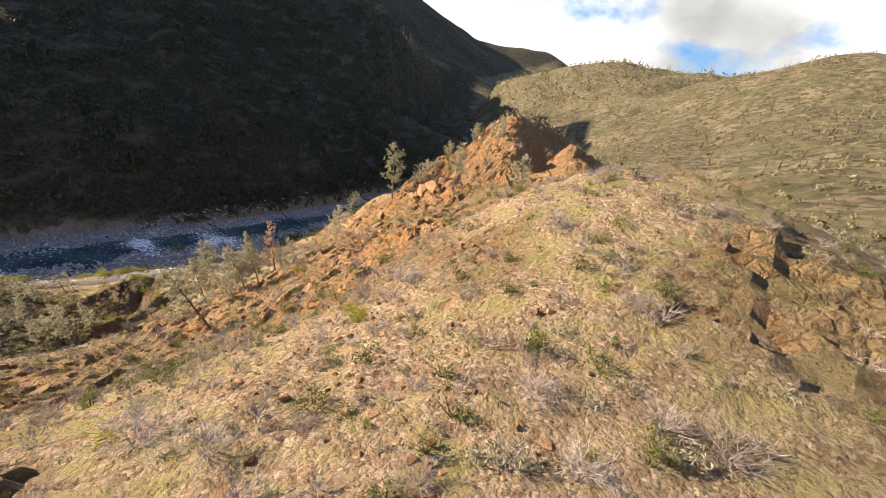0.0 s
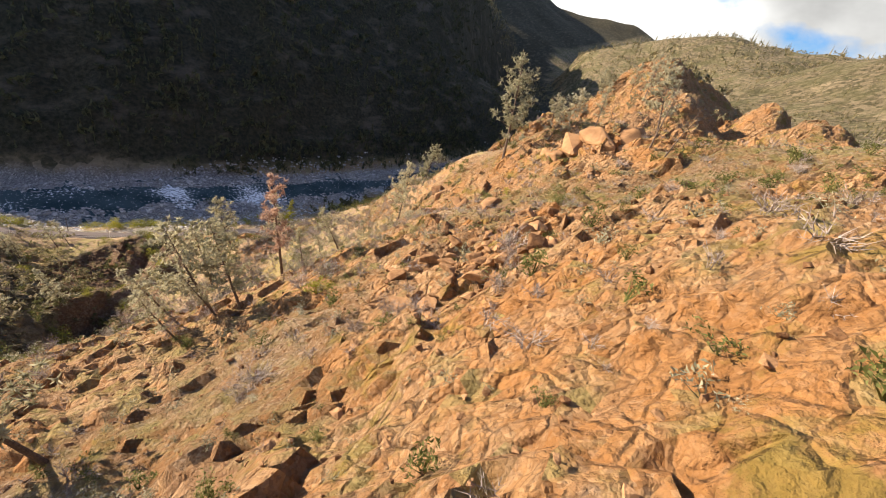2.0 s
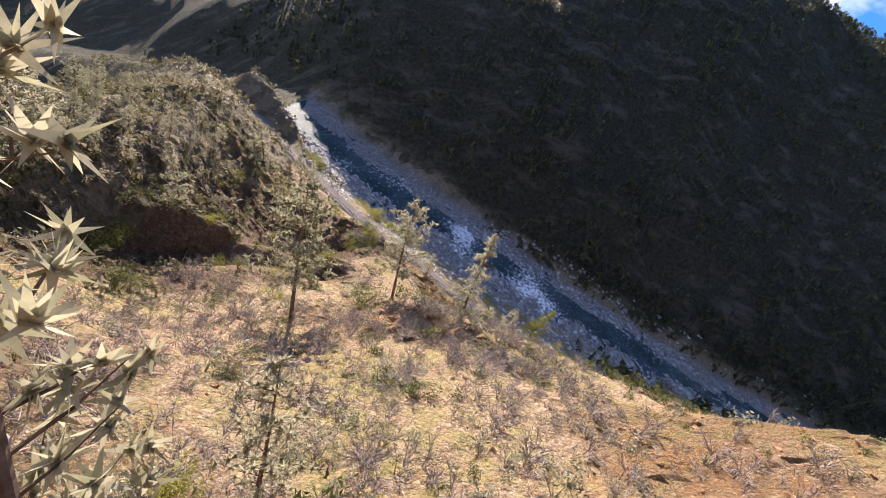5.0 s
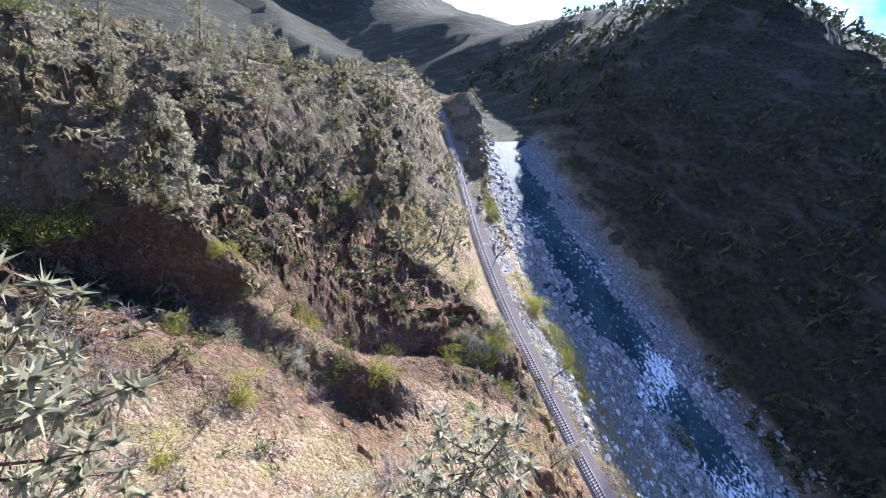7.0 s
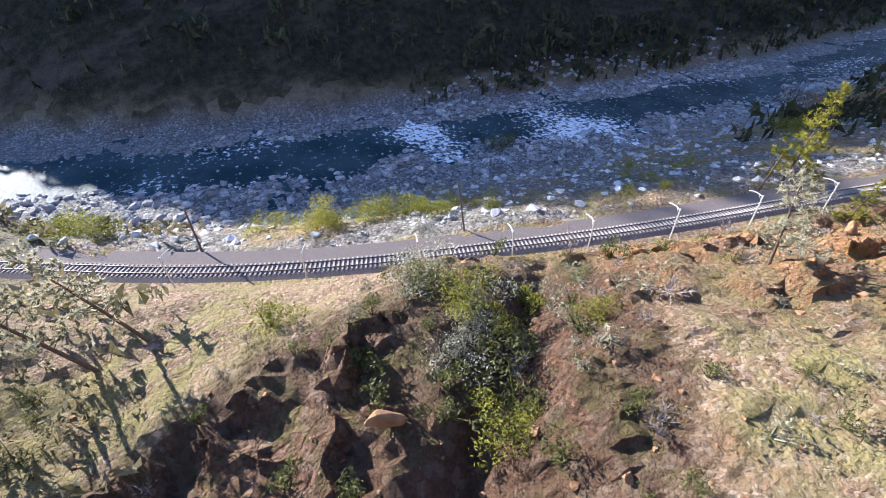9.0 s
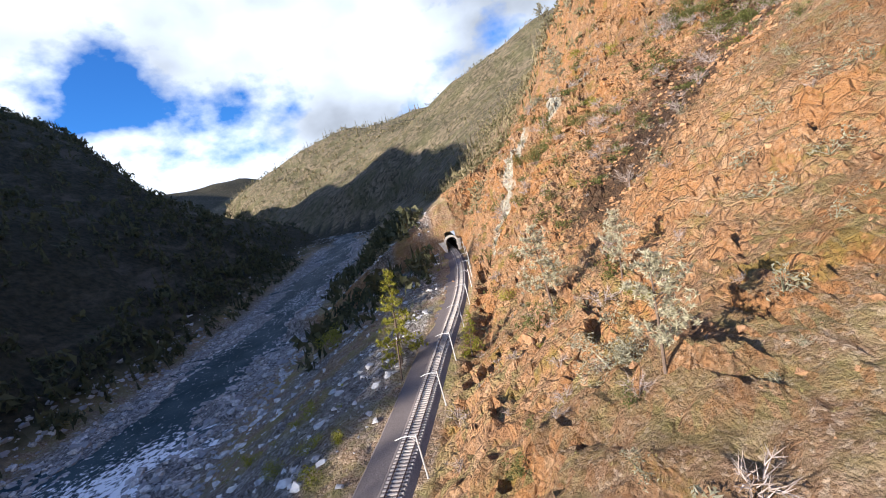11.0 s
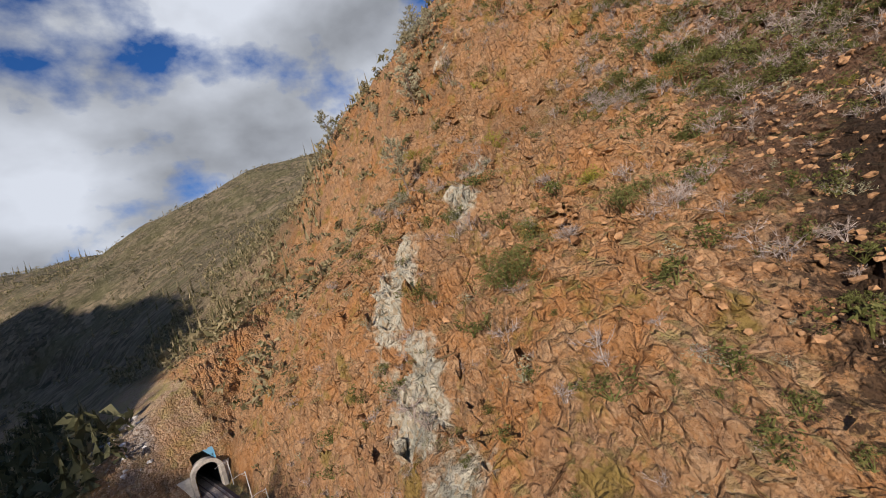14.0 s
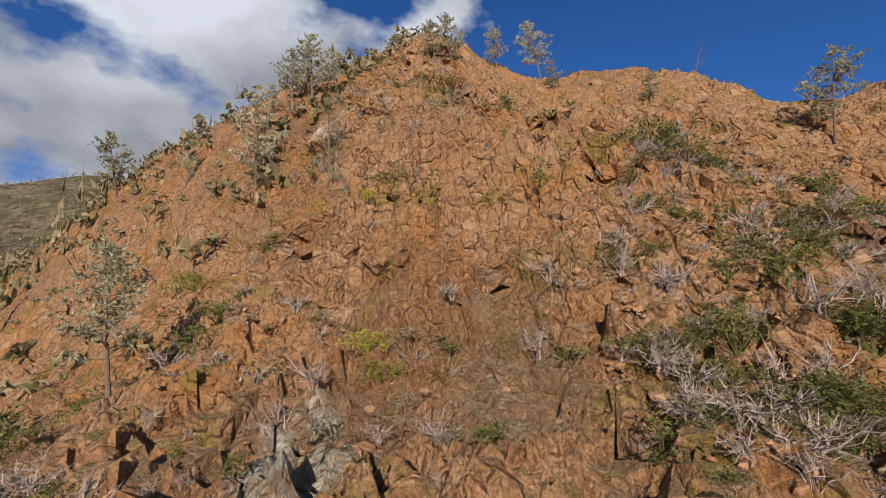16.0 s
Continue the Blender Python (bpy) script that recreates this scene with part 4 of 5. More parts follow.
def plant(x, y, high, lean, toward, kind, variant):
    key = (kind, variant)
    if key not in tree_shapes:
        wood, needles = pine(12.0, 40 + 7 * variant + len(kind), "thin" if kind == "red" else kind)
        leaf = {"red": NEEDLE_DEAD, "conifer": LEAF_BRIGHT}.get(kind, NEEDLE)
        tree_shapes[key] = mesh_of("trunk", *wood, BARK), needles and mesh_of("crown", *needles, leaf)
    trunk, crown = tree_shapes[key]
    ob = tagged(new("dead_tree" if kind == "dead" else "pine_tree"), LABELS[kind], "tree", "trees on the canyon slope")
    part("trunk", trunk, ob)
    if crown:
        part("crown", crown, ob)
    c, s = math.cos(radians(toward)), math.sin(radians(toward))
    ob.matrix_basis = Matrix.Translation((x, y, ground(x, y)[0] - 0.15)) @ Matrix.Rotation(radians(lean), 4, (-s, c, 0)) @ Matrix.Rotation(random.uniform(0, 6.28), 4, "Z") @ Matrix.Diagonal((high / 12, high / 12, high / 12, 1))


# east, north, height, lean and the way it leans, in degrees
PINES = [
    (-77, 219, 17, 3, 36), (-130, 190, 27, 14, -90), (-150, 206, 24, 17, -100), (-47, 159, 13, 15, -108), (-50, 157, 15, 22, -110),
    (-34, 137, 18, 26, -110), (-43, 224, 12, 15, 21), (-22, 222, 13, 13, -162), (9, 190, 14, 11, 2), (-82, 232, 14, 9, 40), (-51, 221.5, 22, 4, -152),
    (-191, 216, 9, 8, -100), (-182, 238, 8, 4, -13), (-188, 248, 13, 4, -177), (-140, 342, 14, 8, 155), (-118, 353, 16, 2, 142),
]
RAVINE = [
    (-134, 135, 22, 3, -45), (-147, 132, 11, 12, -49), (-152, 133, 10, 4, -50), (-165, 132, 8, 9, -54), (-176, 135, 9, 8, -33), (-157, 138, 8, 3, -16),
    (-173, 112, 11, 7, -50), (-178, 121, 9, 7, -55), (-168, 127, 8, 11, 161), (-165, 123, 6, 1, 165), (-196, 139, 9, 15, -43),
]
THIN = [
    (-72, 198, 17, 26, -112),
    (-52, 153, 11, 28, -96), (-82, 199, 12, 12, -119), (-47, 156, 8, 27, -103), (-46, 151, 9, 26, -94), (-55, 194, 4, 10, -153), (-78, 209, 9, 10, -134),
    (-216, 162, 15, 18, -66), (-218, 166, 14, 17, -70), (-205, 148, 16, 17, -52), (-214, 146, 15, 19, -56), (-60, 178, 12, 8, -125), (-33, 221, 9, 1, -165), (-203, 149, 11, 10, -78),
]
RED = [(-51.5, 168, 17, 8, -118)]
DEAD = [(-20, 213, 10, 2, 6), (-16, 207, 8, 13, 2), (-46, 229, 9, 4, -151), (-54, 287, 8, 16, -98), (-119, 337, 11, 4, 133), (-110, 287, 4, 9, -104)]
CONES = [(-156, 153, 17, 18, -60), (-134, 217, 18, 11, -107)]
CONIFERS = [(-213, 269, 18, 6, 0), (-200, 264, 9, 6, 2)]
CREST = [
    (-105, 349, 10, 8, 132), (-107, 353, 14, 5, 136), (-108, 357, 12, 5, 138), (-110, 360, 7, 3, 141), (-117, 373, 7, 2, -31), (-114, 403, 15, 11, 156), (-116, 415, 8, 5, 150),
    (-81, 341, 11, 7, 118), (-80, 337, 14, 5, 116), (-66, 331, 12, 4, 110), (-57, 322, 17, 7, 103), (-60, 318, 9, 3, 100), (-74, 271, 16, 5, -107), (-68, 297, 8, 5, -91),
]
for kind, rows in (("pine", PINES), ("pine", RAVINE), ("pine", CREST), ("thin", THIN), ("cone", CONES), ("conifer", CONIFERS), ("dead", DEAD), ("red", RED)):
    for n, row in enumerate(rows):
        plant(*row, kind, n % 4)
for n in range(46):
    x, y = random.uniform(-225, -85), random.uniform(74, 150)
    if y < 158 - 0.5 * max(0, x + 190) and x - rail_x(y) > 9:
        plant(x, y, random.uniform(4, 9), random.uniform(0, 8), random.uniform(0, 360), "thin" if n % 3 else "pine", n % 4)

# ---- shrubs, brush, stones ----
rng = np.random.RandomState(5)


def spots(count, box, keep):
    """Random places in a stretch of the plan, kept by a chance that depends on the place."""
    x, y = rng.uniform(box[0], box[1], count), rng.uniform(box[2], box[3], count)
    ok = rng.uniform(size=count) < keep(x, y)
    x, y = x[ok], y[ok]
    return np.stack([x, y, ground(x, y)], -1)


def open_slope(x, y):
    e, w = x - rail_x(y), x - river_x(y)
    return (step(e, 5, 9) + (1 - step(e, -11, -8)) * step(w, 38, 52)) * np.where(y > PORTAL_Y - 6, step(np.abs(e), 6, 10), 1)


def green_ground(x, y):
    rock, gravel = zones(x, y)
    off, up = hollow(x, y)
    patch = np.clip(0.42 + 0.8 * rough(x, y, 24, 101), 0.04, 1)
    moist = 0.6 * np.exp(-(off / 14) ** 2) * step(up, 0.02, 0.1) + 0.7 * np.exp(-(((x + 118) / 26) ** 2 + ((y - 262) / 16) ** 2)) + 0.6 * (y < 165) * step(-x, 120, 150)
    return np.clip(patch * (1.15 - rock) + moist, 0, 1) * open_slope(x, y)


def shrubs(name, label, category, group, shapes, material, places, sizes, tall):
    meshes = [mesh_of(name, v, f, material) for v, f in shapes]
    fine = [mesh_of(name, v, f, material) for v, f in fine_shapes] if material is not TWIG else meshes
    for n, (p, size, high) in enumerate(zip(places, sizes, tall)):
        ob = tagged(new(name, (fine if size > 3.8 else meshes)[n % 3]), label, category, group)
        ob.matrix_basis = Matrix.Translation((p[0], p[1], p[2] - 0.06 * size)) @ Matrix.Rotation(rng.uniform(0, 6.28), 4, "Z") @ Matrix.Diagonal((size, size, high, 1))


NEAR = (-215, 46, 96, 345)
leaf_shapes = [leafy(460, 0.1, s, 0.75, 9) for s in (1, 2, 3, 4)]
dry_shapes = [twiggy(34, s, 0.8, 0.62) for s in (11, 12, 13)]
fine_shapes = [leafy(1700, 0.052, s, 0.75, 11) for s in (41, 42, 43)]
sage_shapes = [leafy(360, 0.085, s, 0.6, 7, 8) for s in (21, 22, 23)]
plain_shapes = {"green_shrub": [leafy(200, 0.13, s) for s in (5, 6)], "dry_brush": [twiggy(9, s, 0.8, 1.5) for s in (14, 15)], "sage_bush": [leafy(115, 0.14, s, 0.6) for s in (24, 25)]}


def sized(count, lo, hi):
    s = lo + (hi - lo) * rng.uniform(size=count) ** 2
    return s, s * rng.uniform(0.6, 1.0, count)


def brushy(x, y):
    patch = np.clip(0.34 + 0.75 * rough(x, y, 20, 111), 0.05, 1)
    thicket = np.exp(-(((x + THICKET[0]) / 24) ** 2 + ((y - THICKET[1]) / 20) ** 2))
    return np.clip(patch * (1.2 - 0.8 * zones(x, y)[0]) + thicket, 0, 1) * open_slope(x, y)


THICKET = (122, 208)
green = spots(3600, NEAR, lambda x, y: 0.6 * green_ground(x, y))
dry = spots(5000, NEAR, lambda x, y: 0.8 * brushy(x, y))
sage = spots(3600, NEAR, lambda x, y: np.clip(0.3 + 0.6 * rough(x, y, 30, 121), 0.05, 0.8) * open_slope(x, y))
bright = spots(260, NEAR, lambda x, y: 0.35 * green_ground(x, y))
bench = spots(500, (-300, -195, 130, 345), lambda x, y: 0.5 * (1 - step(x - rail_x(y), -9, -7)) * step(x - river_x(y), 40, 52) * step(rough(x, y, 22, 131), -0.1, 0.4))
bright = np.concatenate([bright, bench])
CLIFF = (-190, -85, 258, 348)
green = np.concatenate([green, spots(700, CLIFF, lambda x, y: np.clip(0.45 + 0.9 * rough(x, y, 16, 105), 0.08, 1) * open_slope(x, y)), spots(420, (-134, -96, 262, 301), lambda x, y: 0.8 + 0 * x)])
dry = np.concatenate([dry, spots(500, CLIFF, lambda x, y: np.clip(0.4 + 0.9 * rough(x, y, 18, 115), 0.08, 1) * open_slope(x, y)), spots(520, (-134, -96, 262, 301), lambda x, y: 0.8 + 0 * x)])
CLOSE = (-85, 78, 92, 232)
THICK = (-142, -74, 165, 236)
LOWER = (-60, 24, 102, 140)
dry = np.concatenate([dry, spots(520, LOWER, lambda x, y: np.clip(0.6 + 0.9 * rough(x, y, 10, 127), 0.1, 1))])
sage = np.concatenate([sage, spots(260, LOWER, lambda x, y: np.clip(0.5 + 0.9 * rough(x, y, 10, 129), 0.1, 1))])
green = np.concatenate([green, spots(110, LOWER, lambda x, y: np.clip(0.5 + 0.9 * rough(x, y, 10, 131), 0.1, 1))])
dry = np.concatenate([dry, spots(900, THICK, lambda x, y: np.clip(0.55 + 0.9 * rough(x, y, 14, 117), 0.1, 1))])
sage = np.concatenate([sage, spots(420, THICK, lambda x, y: np.clip(0.5 + 0.9 * rough(x, y, 14, 119), 0.1, 1))])
green = np.concatenate([green, spots(900, CLOSE, lambda x, y: np.clip(0.5 + 0.8 * rough(x, y, 15, 103), 0.1, 1))])
dry = np.concatenate([dry, spots(1900, CLOSE, lambda x, y: np.clip(0.45 + 0.8 * rough(x, y, 18, 113), 0.1, 1))])
sage = np.concatenate([sage, spots(1700, CLOSE, lambda x, y: np.clip(0.45 + 0.8 * rough(x, y, 16, 123), 0.1, 1))])
# the large ones: east, north, width
LARGE_GREEN = [
    (-169, 298, 8.0), (-167, 297, 6.5), (-162, 285.5, 5.4), (-125, 340, 4.6), (-131, 279, 6.5), (-126, 294, 5.5), (-123, 287, 5.5), (-128, 290, 5.0), (-127, 299, 4.6), (-130, 292, 4.0),
    (-31, 162, 4.6), (-32, 154, 2.6), (-19, 157, 2.8), (-44, 151, 3.4), (-15, 173, 2.2), (-193, 192, 7.7), (-206, 190, 6.2), (-128, 284, 8), (-123, 282, 8), (-122, 275, 9), (-56, 197, 3.4),
    (-22, 189, 5.5), (35, 130, 3.4), (42, 134, 3.4), (1, 124, 4.2), (-1, 119, 3.2), (9, 108, 4.4), (-100, 191, 4.7), (-123, 163, 7.7), (-142, 200, 9), (-68, 213, 2.6), (-204, 208, 4.2), (-285, 255, 8),
]
LARGE_BRIGHT = [
    (-155, 291, 4.0), (-128, 350, 6.0), (-132, 320, 3.6), (-204, 201, 5.0), (-195, 201, 4.1), (-245, 204, 8), (-248, 190, 7), (-241, 214, 5), (-237, 323, 8), (-238, 208, 5.0),
    (-244, 191, 6), (-242, 187, 5), (-259, 155, 7), (-263, 150, 7), (-252, 181, 6), (-200, 194, 5.5), (-246, 209, 6), (-247, 198, 6), (-235, 218, 4), (-268, 147, 7),
    (-167, 171, 4.9), (-192, 148, 5.5), (-171, 186, 5.6), (-203, 193, 5.5), (-36, 163, 4.8), (25, 118, 4.2), (24, 119, 3.0), (-59, 208, 5.0), (-82, 194, 4.0), (-139, 149, 8),
    (-191, 190, 5.0), (-212, 177, 5.5), (-133, 318, 3.2), (-157, 160, 4.0), (-148, 169, 4.4),
]
LARGE_DRY = [
    (37, 136, 5.5), (24, 127, 4.0), (45, 112, 3.9), (49, 108, 4.2), (52, 113, 4.0), (55, 113, 4.8), (48, 124, 4.2), (26, 98, 5), (32, 99, 4.2), (14, 120, 3.6),
    (-16, 168, 5.0), (-14, 166, 4.4), (-13, 162, 3.4), (-21, 160, 4.0), (-17, 158, 2.6), (-50, 156, 5), (-48, 151, 5), (-127, 201, 5), (-125, 209, 5), (-119, 215, 5),
    (-106, 207, 5), (-114, 218, 5), (-135, 212, 5), (-160, 199, 5), (-117, 226, 5), (-118, 198, 5), (-55, 199, 5.4), (-53, 202, 4.6), (-40, 167, 6.0), (-43, 165, 5),
    (-26, 150, 5), (-4, 122, 5), (-147, 302, 5), (-150, 300, 4.0), (-160, 281, 4.4), (-165, 291, 3.0), (-156, 279, 4.1), (-121, 285, 5), (-221, 138, 5), (-226, 152, 5),
]
LARGE_SAGE = [
    (-40, 168, 6.5), (-59, 204, 7.0), (-56, 192, 5.0), (-152, 198, 6.0), (-82, 192, 5.0), (-209, 191, 7.0), (-201, 193, 6.5), (-198, 190, 5.0), (-60, 201, 5.0), (-90, 200, 5.0),
    (5, 116, 4.5), (18, 124, 4.0), (-154, 170, 4.6), (-160, 178, 4.0), (-154, 329, 6.0), (-191, 224, 6.0),
]


def with_large(large, places, lo, hi):
    """The large plants first, then the scattered ones, with their widths and heights."""
    s, h = sized(len(places), lo, hi)
    order = np.argsort(places[:, 0] < -75, kind="stable")
    places = places[order]
    close = 1 - 0.38 * step(places[:, 0], -80, -60)
    s, h = s * close, h * close
    rows = np.array(large, float)
    rows[:, 2] *= 1 - 0.3 * step(rows[:, 0], -80, -60) + 0.25 * step(-rows[:, 0], 222, 230)
    top = np.stack([rows[:, 0], rows[:, 1], ground(rows[:, 0], rows[:, 1])], -1)
    return np.concatenate([top, places]), np.concatenate([rows[:, 2], s]), np.concatenate([rows[:, 2] * 0.75, h])


for name, label, category, group, shapes, material, large, places, lo, hi, cap in (
    ("green_shrub", "low rounded olive-green shrub on stony ground", "shrub", "green shrubs", leaf_shapes, LEAF, LARGE_GREEN, green, 1.1, 4.6, 290),
    ("dry_brush", "leafless grey-lilac brush on stony ground", "brush", "dry brush", dry_shapes, TWIG, LARGE_DRY, dry, 1.1, 3.8, 290),
    ("sage_bush", "pale grey-green sage bush on scree", "bush", "sage bushes", sage_shapes, SAGE, LARGE_SAGE, sage, 0.9, 3.6, 290),
    ("bright_shrub", "yellow-green leafy shrub on the slope", "shrub", "yellow-green shrubs", leaf_shapes, LEAF_BRIGHT, LARGE_BRIGHT, bright, 1.0, 4.5, 290),
):
    places, s, h = with_large(large, places, lo, hi)
    shrubs(name, label, category, group, shapes, material, places[:cap], s[:cap], h[:cap])
    if len(places) > cap:
        v, f = scattered(plain_shapes[name], places[cap:], s[cap:], rng.uniform(0, 6.28, len(places) - cap), h[cap:])
        tagged(new(name + "_cover", mesh_of(name + "_cover", v, f, material)), label.replace(" on ", " cover on "), category + " cover", kind="stuff")

# dry grass
tuft_r = np.random.RandomState(9)
tuft = []
for k in range(9):
    a, l = tuft_r.uniform(0, 6.28), tuft_r.uniform(0.5, 1.0)
    tuft += [(0.05 * math.cos(a + 1.57), 0.05 * math.sin(a + 1.57), -0.05), (-0.05 * math.cos(a + 1.57), -0.05 * math.sin(a + 1.57), -0.05), (0.45 * l * math.cos(a), 0.45 * l * math.sin(a), 0.7 * l)]
tuft = np.array(tuft), np.arange(27).reshape(-1, 3)
places = spots(30000, (-215, 44, 96, 330), lambda x, y: np.clip(0.4 + 0.8 * rough(x, y, 14, 141), 0, 1) * (1.1 - zones(x, y)[0]) * open_slope(x, y))
v, f = scattered([tuft], places, rng.uniform(0.18, 0.5, len(places)), rng.uniform(0, 6.28, len(places)))
tagged(new("dry_grass", mesh_of("dry_grass", v, f, STRAW)), "tufts of dry yellow grass between stones", "grass", kind="stuff")

# stones on the slopes, in the ravine and on the river's bars
stones = [stone(s) for s in range(60, 70)]
places = spots(15000, (-215, 46, 96, 345), lambda x, y: np.clip(0.5 + 0.7 * rough(x, y, 16, 151), 0.08, 1) * open_slope(x, y))
v, f = scattered(stones, places, 0.2 + 1.0 * rng.uniform(size=len(places)) ** 3.5, rng.uniform(0, 6.28, len(places)))
tagged(new("scree", mesh_of("scree", v, f, ROCK)), "loose orange-brown stones strewn over the slopes", "stones", kind="stuff")
rubble = spots(15000, (-75, 48, 98, 225), lambda x, y: np.clip(0.45 + 0.8 * rough(x, y, 9, 157), 0.05, 1))
v, f = scattered(stones, rubble, 0.16 + 0.75 * rng.uniform(size=len(rubble)) ** 3, rng.uniform(0, 6.28, len(rubble)))
tagged(new("rubble", mesh_of("rubble", v, f, ROCK)), "broken brown rubble over the upper slope", "stones", kind="stuff")
places = spots(9500, (-172, -95, 250, 302), lambda x, y: np.clip(0.55 + 0.8 * rough(x, y, 18, 153), 0.05, 1) * open_slope(x, y))
v, f = scattered(stones, places, 0.25 + 1.2 * rng.uniform(size=len(places)) ** 3, rng.uniform(0, 6.28, len(places)))
tagged(new("cliff_stones", mesh_of("cliff_stones", v, f, ROCK)), "fallen angular stones below the orange cliff", "stones", kind="stuff")
bars = spots(10500, (-345, -255, 90, 420), lambda x, y: step(np.abs(x - river_x(y) + 2), 5, 14) * (1 - step(np.abs(x - river_x(y)), 36, 52)))
v, f = scattered(stones, bars, 0.6 + 3.6 * rng.uniform(size=len(bars)) ** 3, rng.uniform(0, 6.28, len(bars)))
tagged(new("river_stones", mesh_of("river_stones", v, f, PALE_ROCK)), "grey boulders and cobbles on the river bars", "stones", kind="stuff")
bank = spots(9000, (-310, -185, 110, 400), lambda x, y: step(x - river_x(y), 36, 42) * (1 - step(x - rail_x(y), -8, -6)) * np.clip(0.4 + 0.8 * rough(x, y, 13, 191), 0, 1))
v, f = scattered(stones, bank, 0.4 + 2.6 * rng.uniform(size=len(bank)) ** 3, rng.uniform(0, 6.28, len(bank)))
tagged(new("bank_stones", mesh_of("bank_stones", v, f, PALE_ROCK)), "pale grey blasted rock on the bank below the railway", "stones", kind="stuff")
far_bars = spots(6500, (-460, -255, 420, 1000), lambda x, y: step(np.abs(x - river_x(y) + 2), 5, 14) * (1 - step(np.abs(x - river_x(y)), 36, 52)))
v, f = scattered(stones[:4], far_bars, 0.9 + 2.8 * rng.uniform(size=len(far_bars)) ** 3, rng.uniform(0, 6.28, len(far_bars)))
tagged(new("far_river_stones", mesh_of("far_river_stones", v, f, PALE_ROCK)), "grey boulders on the bars upstream", "stones", kind="stuff")

blocks_of_rock = [baked("boulder", boulder_mesh(s), ROCK) for s in range(80, 90)]
big = spots(1500, NEAR, lambda x, y: step(zones(x, y)[0], 0.3, 0.9) * 0.5 * open_slope(x, y))[:180]
heap = np.array([(-20 + rng.normal(0, 4.4), 169 + rng.normal(0, 5.5), 0) for _ in range(150)])
heap[:, 2] = ground(heap[:, 0], heap[:, 1])
BIG_ROCK = [
    (-35, 196, 7.0), (-44, 200, 6.0), (-17, 166, 4.0), (-22, 162, 3.4), (-17, 173, 3.0), (-19, 162, 2.2), (-30, 177, 2.6), (-34, 218, 11.5), (-26, 223, 10.0), (-37, 215, 8.0),
    (-31, 219, 9.5), (-39, 219, 7.0), (-25, 219, 5.0), (-66, 220, 6.5), (-62, 217, 6.0), (-52, 204, 5.0), (-57, 208, 5.0), (-49, 206, 5.4), (-63, 199, 4.6), (-66, 200, 4.0),
    (-60, 198, 3.6), (-77, 174, 4.6), (-72, 172, 4.0), (-94, 181, 5.8), (-197, 184, 5.0), (-192, 172, 4.3), (-191, 157, 4.7), (-195, 159, 3.4), (-194, 175, 3.8), (-165, 291, 3.2),
    (-162, 293, 2.4), (-150, 283, 3.0), (-92, 295, 6.5), (-109, 289, 5.0), (-195, 319, 4.3), (-146, 279, 2.8),
]
rows = np.array(BIG_ROCK, float)
marked = np.stack([rows[:, 0], rows[:, 1], ground(rows[:, 0], rows[:, 1])], -1)
for n, p in enumerate(np.concatenate([marked, big, heap])):
    size = min(rows[n, 2], 3.2 if p[1] > 250 else 11.5) if n < len(rows) else 0.6 + 2.4 * rng.uniform() ** 2.8
    ob = tagged(new("boulder", blocks_of_rock[n % 10]), "angular orange-brown boulder on the slope", "boulder", "boulders")
    ob.matrix_basis = Matrix.Translation((p[0], p[1], p[2] + (0.1 if size < 2.5 else -0.06) * size)) @ Euler(rng.uniform(-0.5, 0.5, 3)).to_matrix().to_4x4() @ Matrix.Rotation(rng.uniform(0, 6.28), 4, "Z") @ Matrix.Diagonal((size, size, size * rng.uniform(0.7, 1.1), 1))

# woods and scrub farther off
crown_shapes = [leafy(16, 0.55, s, 1.3, 5, 0) for s in (31, 32, 33, 34)]
spire_r, spire_shapes = np.random.RandomState(6), []
for k in range(3):
    verts, faces = [], []
    for high in np.linspace(0.12, 0.95, 7):
        for a in spire_r.uniform(0, 6.28, 2):
            wide = 0.26 * (1.05 - high)
            n = len(verts)
            verts += [(wide * math.cos(a), wide * math.sin(a), high - 0.12), (wide * math.cos(a + 2.2), wide * math.sin(a + 2.2), high - 0.1), (0, 0, high + 0.14)]
            faces.append((n, n + 1, n + 2))
    spire_shapes.append((np.array(verts), np.array(faces)))
kinds = crown_shapes + spire_shapes
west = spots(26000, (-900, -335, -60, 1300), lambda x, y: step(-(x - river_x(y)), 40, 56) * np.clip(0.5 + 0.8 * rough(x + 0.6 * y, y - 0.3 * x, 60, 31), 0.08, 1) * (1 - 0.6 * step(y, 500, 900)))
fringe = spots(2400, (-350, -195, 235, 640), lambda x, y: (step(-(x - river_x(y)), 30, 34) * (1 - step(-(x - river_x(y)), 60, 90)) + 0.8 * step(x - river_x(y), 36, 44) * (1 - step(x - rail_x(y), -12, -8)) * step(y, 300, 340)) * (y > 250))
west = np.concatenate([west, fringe])
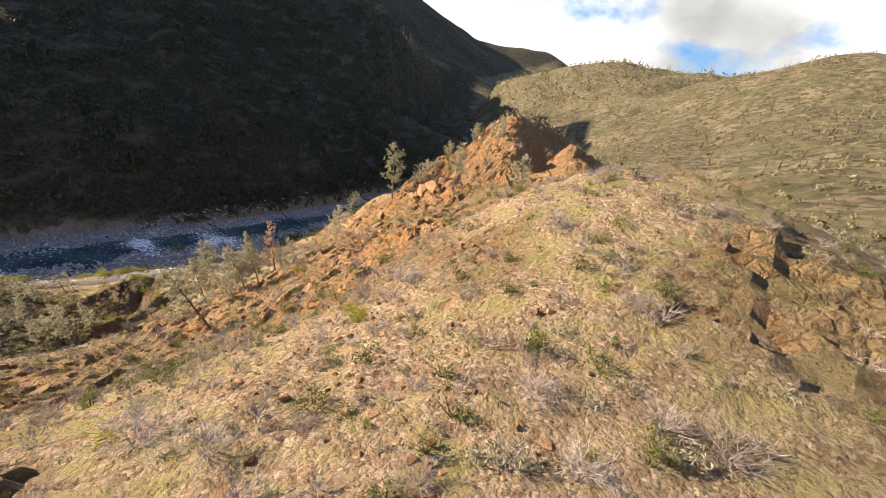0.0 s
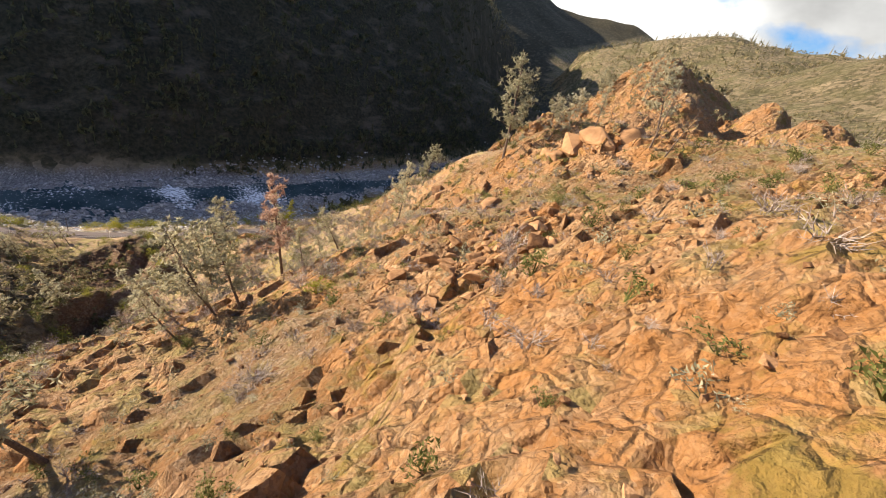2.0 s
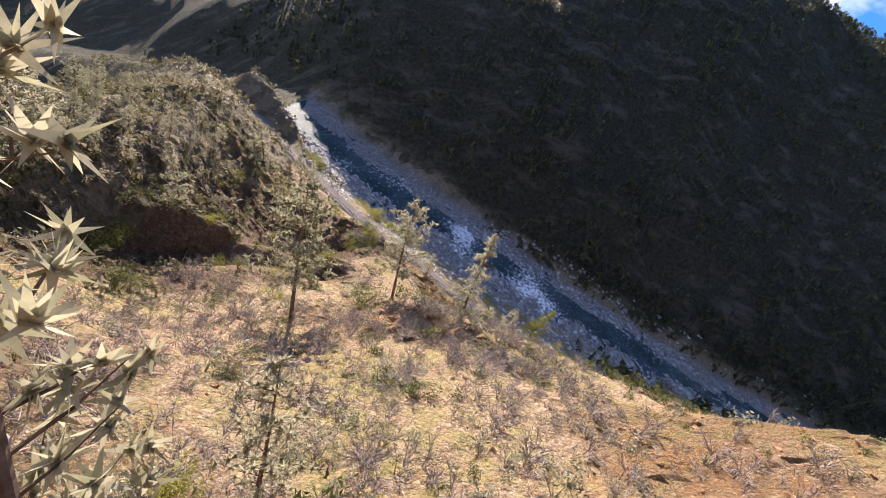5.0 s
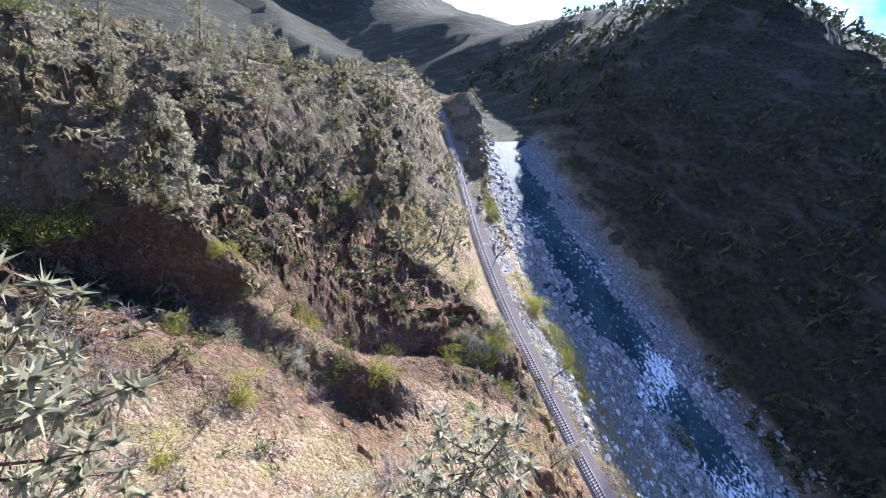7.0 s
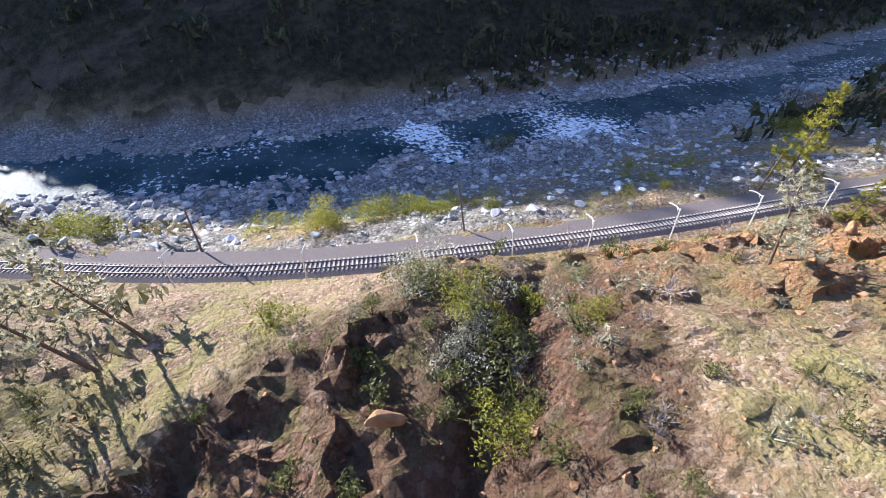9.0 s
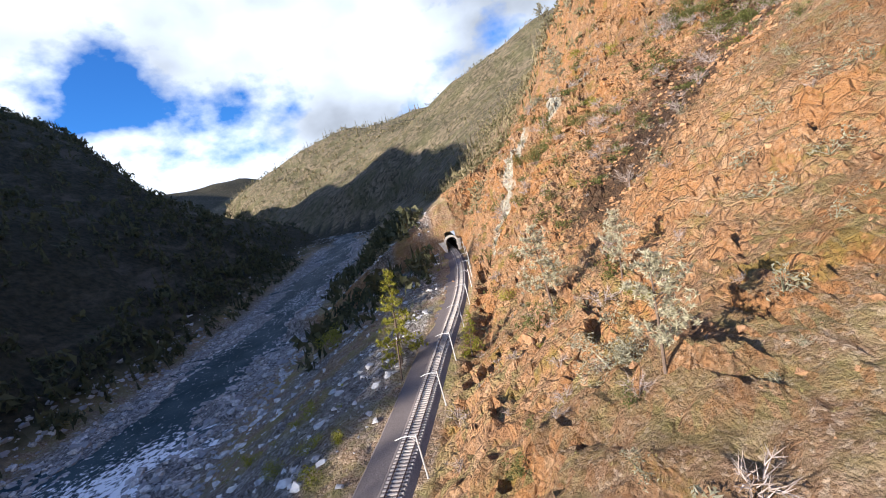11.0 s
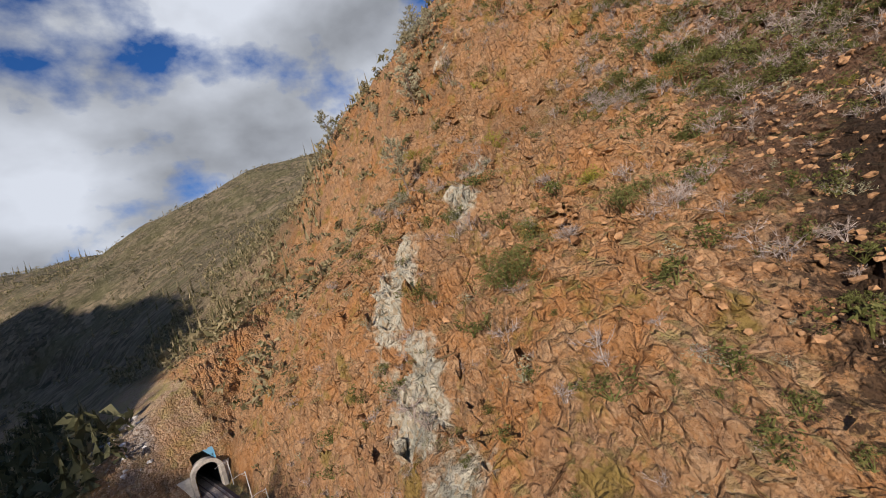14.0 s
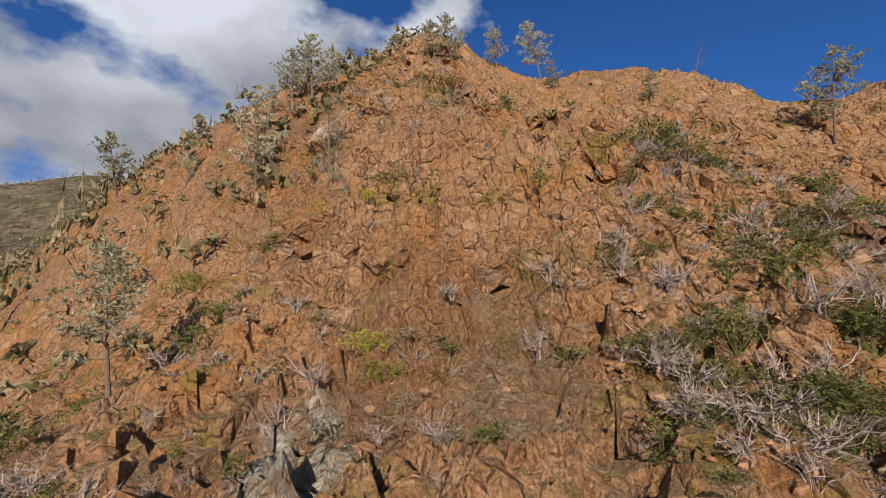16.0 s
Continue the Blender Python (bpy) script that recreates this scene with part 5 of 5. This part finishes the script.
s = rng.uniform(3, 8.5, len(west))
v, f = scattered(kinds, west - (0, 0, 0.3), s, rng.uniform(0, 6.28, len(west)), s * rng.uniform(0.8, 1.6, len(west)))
# these woods carry part of the slope's shade in their colour
tagged(new("canyon_woods", mesh_of("canyon_woods", v, f, WOODS)), "evergreen woods, colour darkened for shade, on the shaded canyon side", "woods", kind="stuff")
east = spots(10000, (-330, 560, 345, 1350), lambda x, y: open_slope(x, y) * np.clip(0.55 + 0.6 * rough(x, y, 40, 171), 0.1, 1) * (1 - 0.5 * step(y, 600, 900)))
more = spots(5800, (-330, -40, -20, 168), lambda x, y: open_slope(x, y) * np.clip(0.8 + 0.5 * rough(x, y, 24, 173), 0.15, 1) * step(-x - 0.6 * (y - 100), 55, 105))
ridge = spots(4200, (-1300, 900, 1350, 2150), lambda x, y: np.clip(0.6 + 0.6 * rough(x, y, 90, 177), 0.1, 1))
beyond = spots(4600, (80, 560, 60, 345), lambda x, y: np.clip(0.55 + 0.6 * rough(x, y, 40, 175), 0.1, 1))
over = spots(4200, (-222, -50, 350, 560), lambda x, y: open_slope(x, y) * np.clip(0.6 + 0.7 * rough(x, y, 22, 179), 0.1, 1))
slope = np.concatenate([east, more, ridge, beyond, over])
s = np.concatenate([rng.uniform(2, 5.5, len(east)), 0.8 + 3.0 * rng.uniform(size=len(more)) ** 2, rng.uniform(6, 13, len(ridge)), rng.uniform(1.2, 4, len(beyond)), 1.2 + 3.6 * rng.uniform(size=len(over)) ** 2])
tall = s * rng.uniform(0.7, 1.3, len(slope))
pick = rng.randint(0, 4, len(slope))
spire = (rng.uniform(size=len(slope)) < 0.28) & (slope[:, 1] > 400)
pick[spire], tall[spire] = 4 + rng.randint(0, 3, spire.sum()), s[spire] * rng.uniform(2.0, 3.2, spire.sum())
v, f = scattered(kinds, slope - (0, 0, 0.2), s, rng.uniform(0, 6.28, len(slope)), tall, pick)
tagged(new("hillside_scrub", mesh_of("hillside_scrub", v, f, SCRUB)), "brown and olive scrub over the sunlit hillsides", "scrub", kind="stuff")
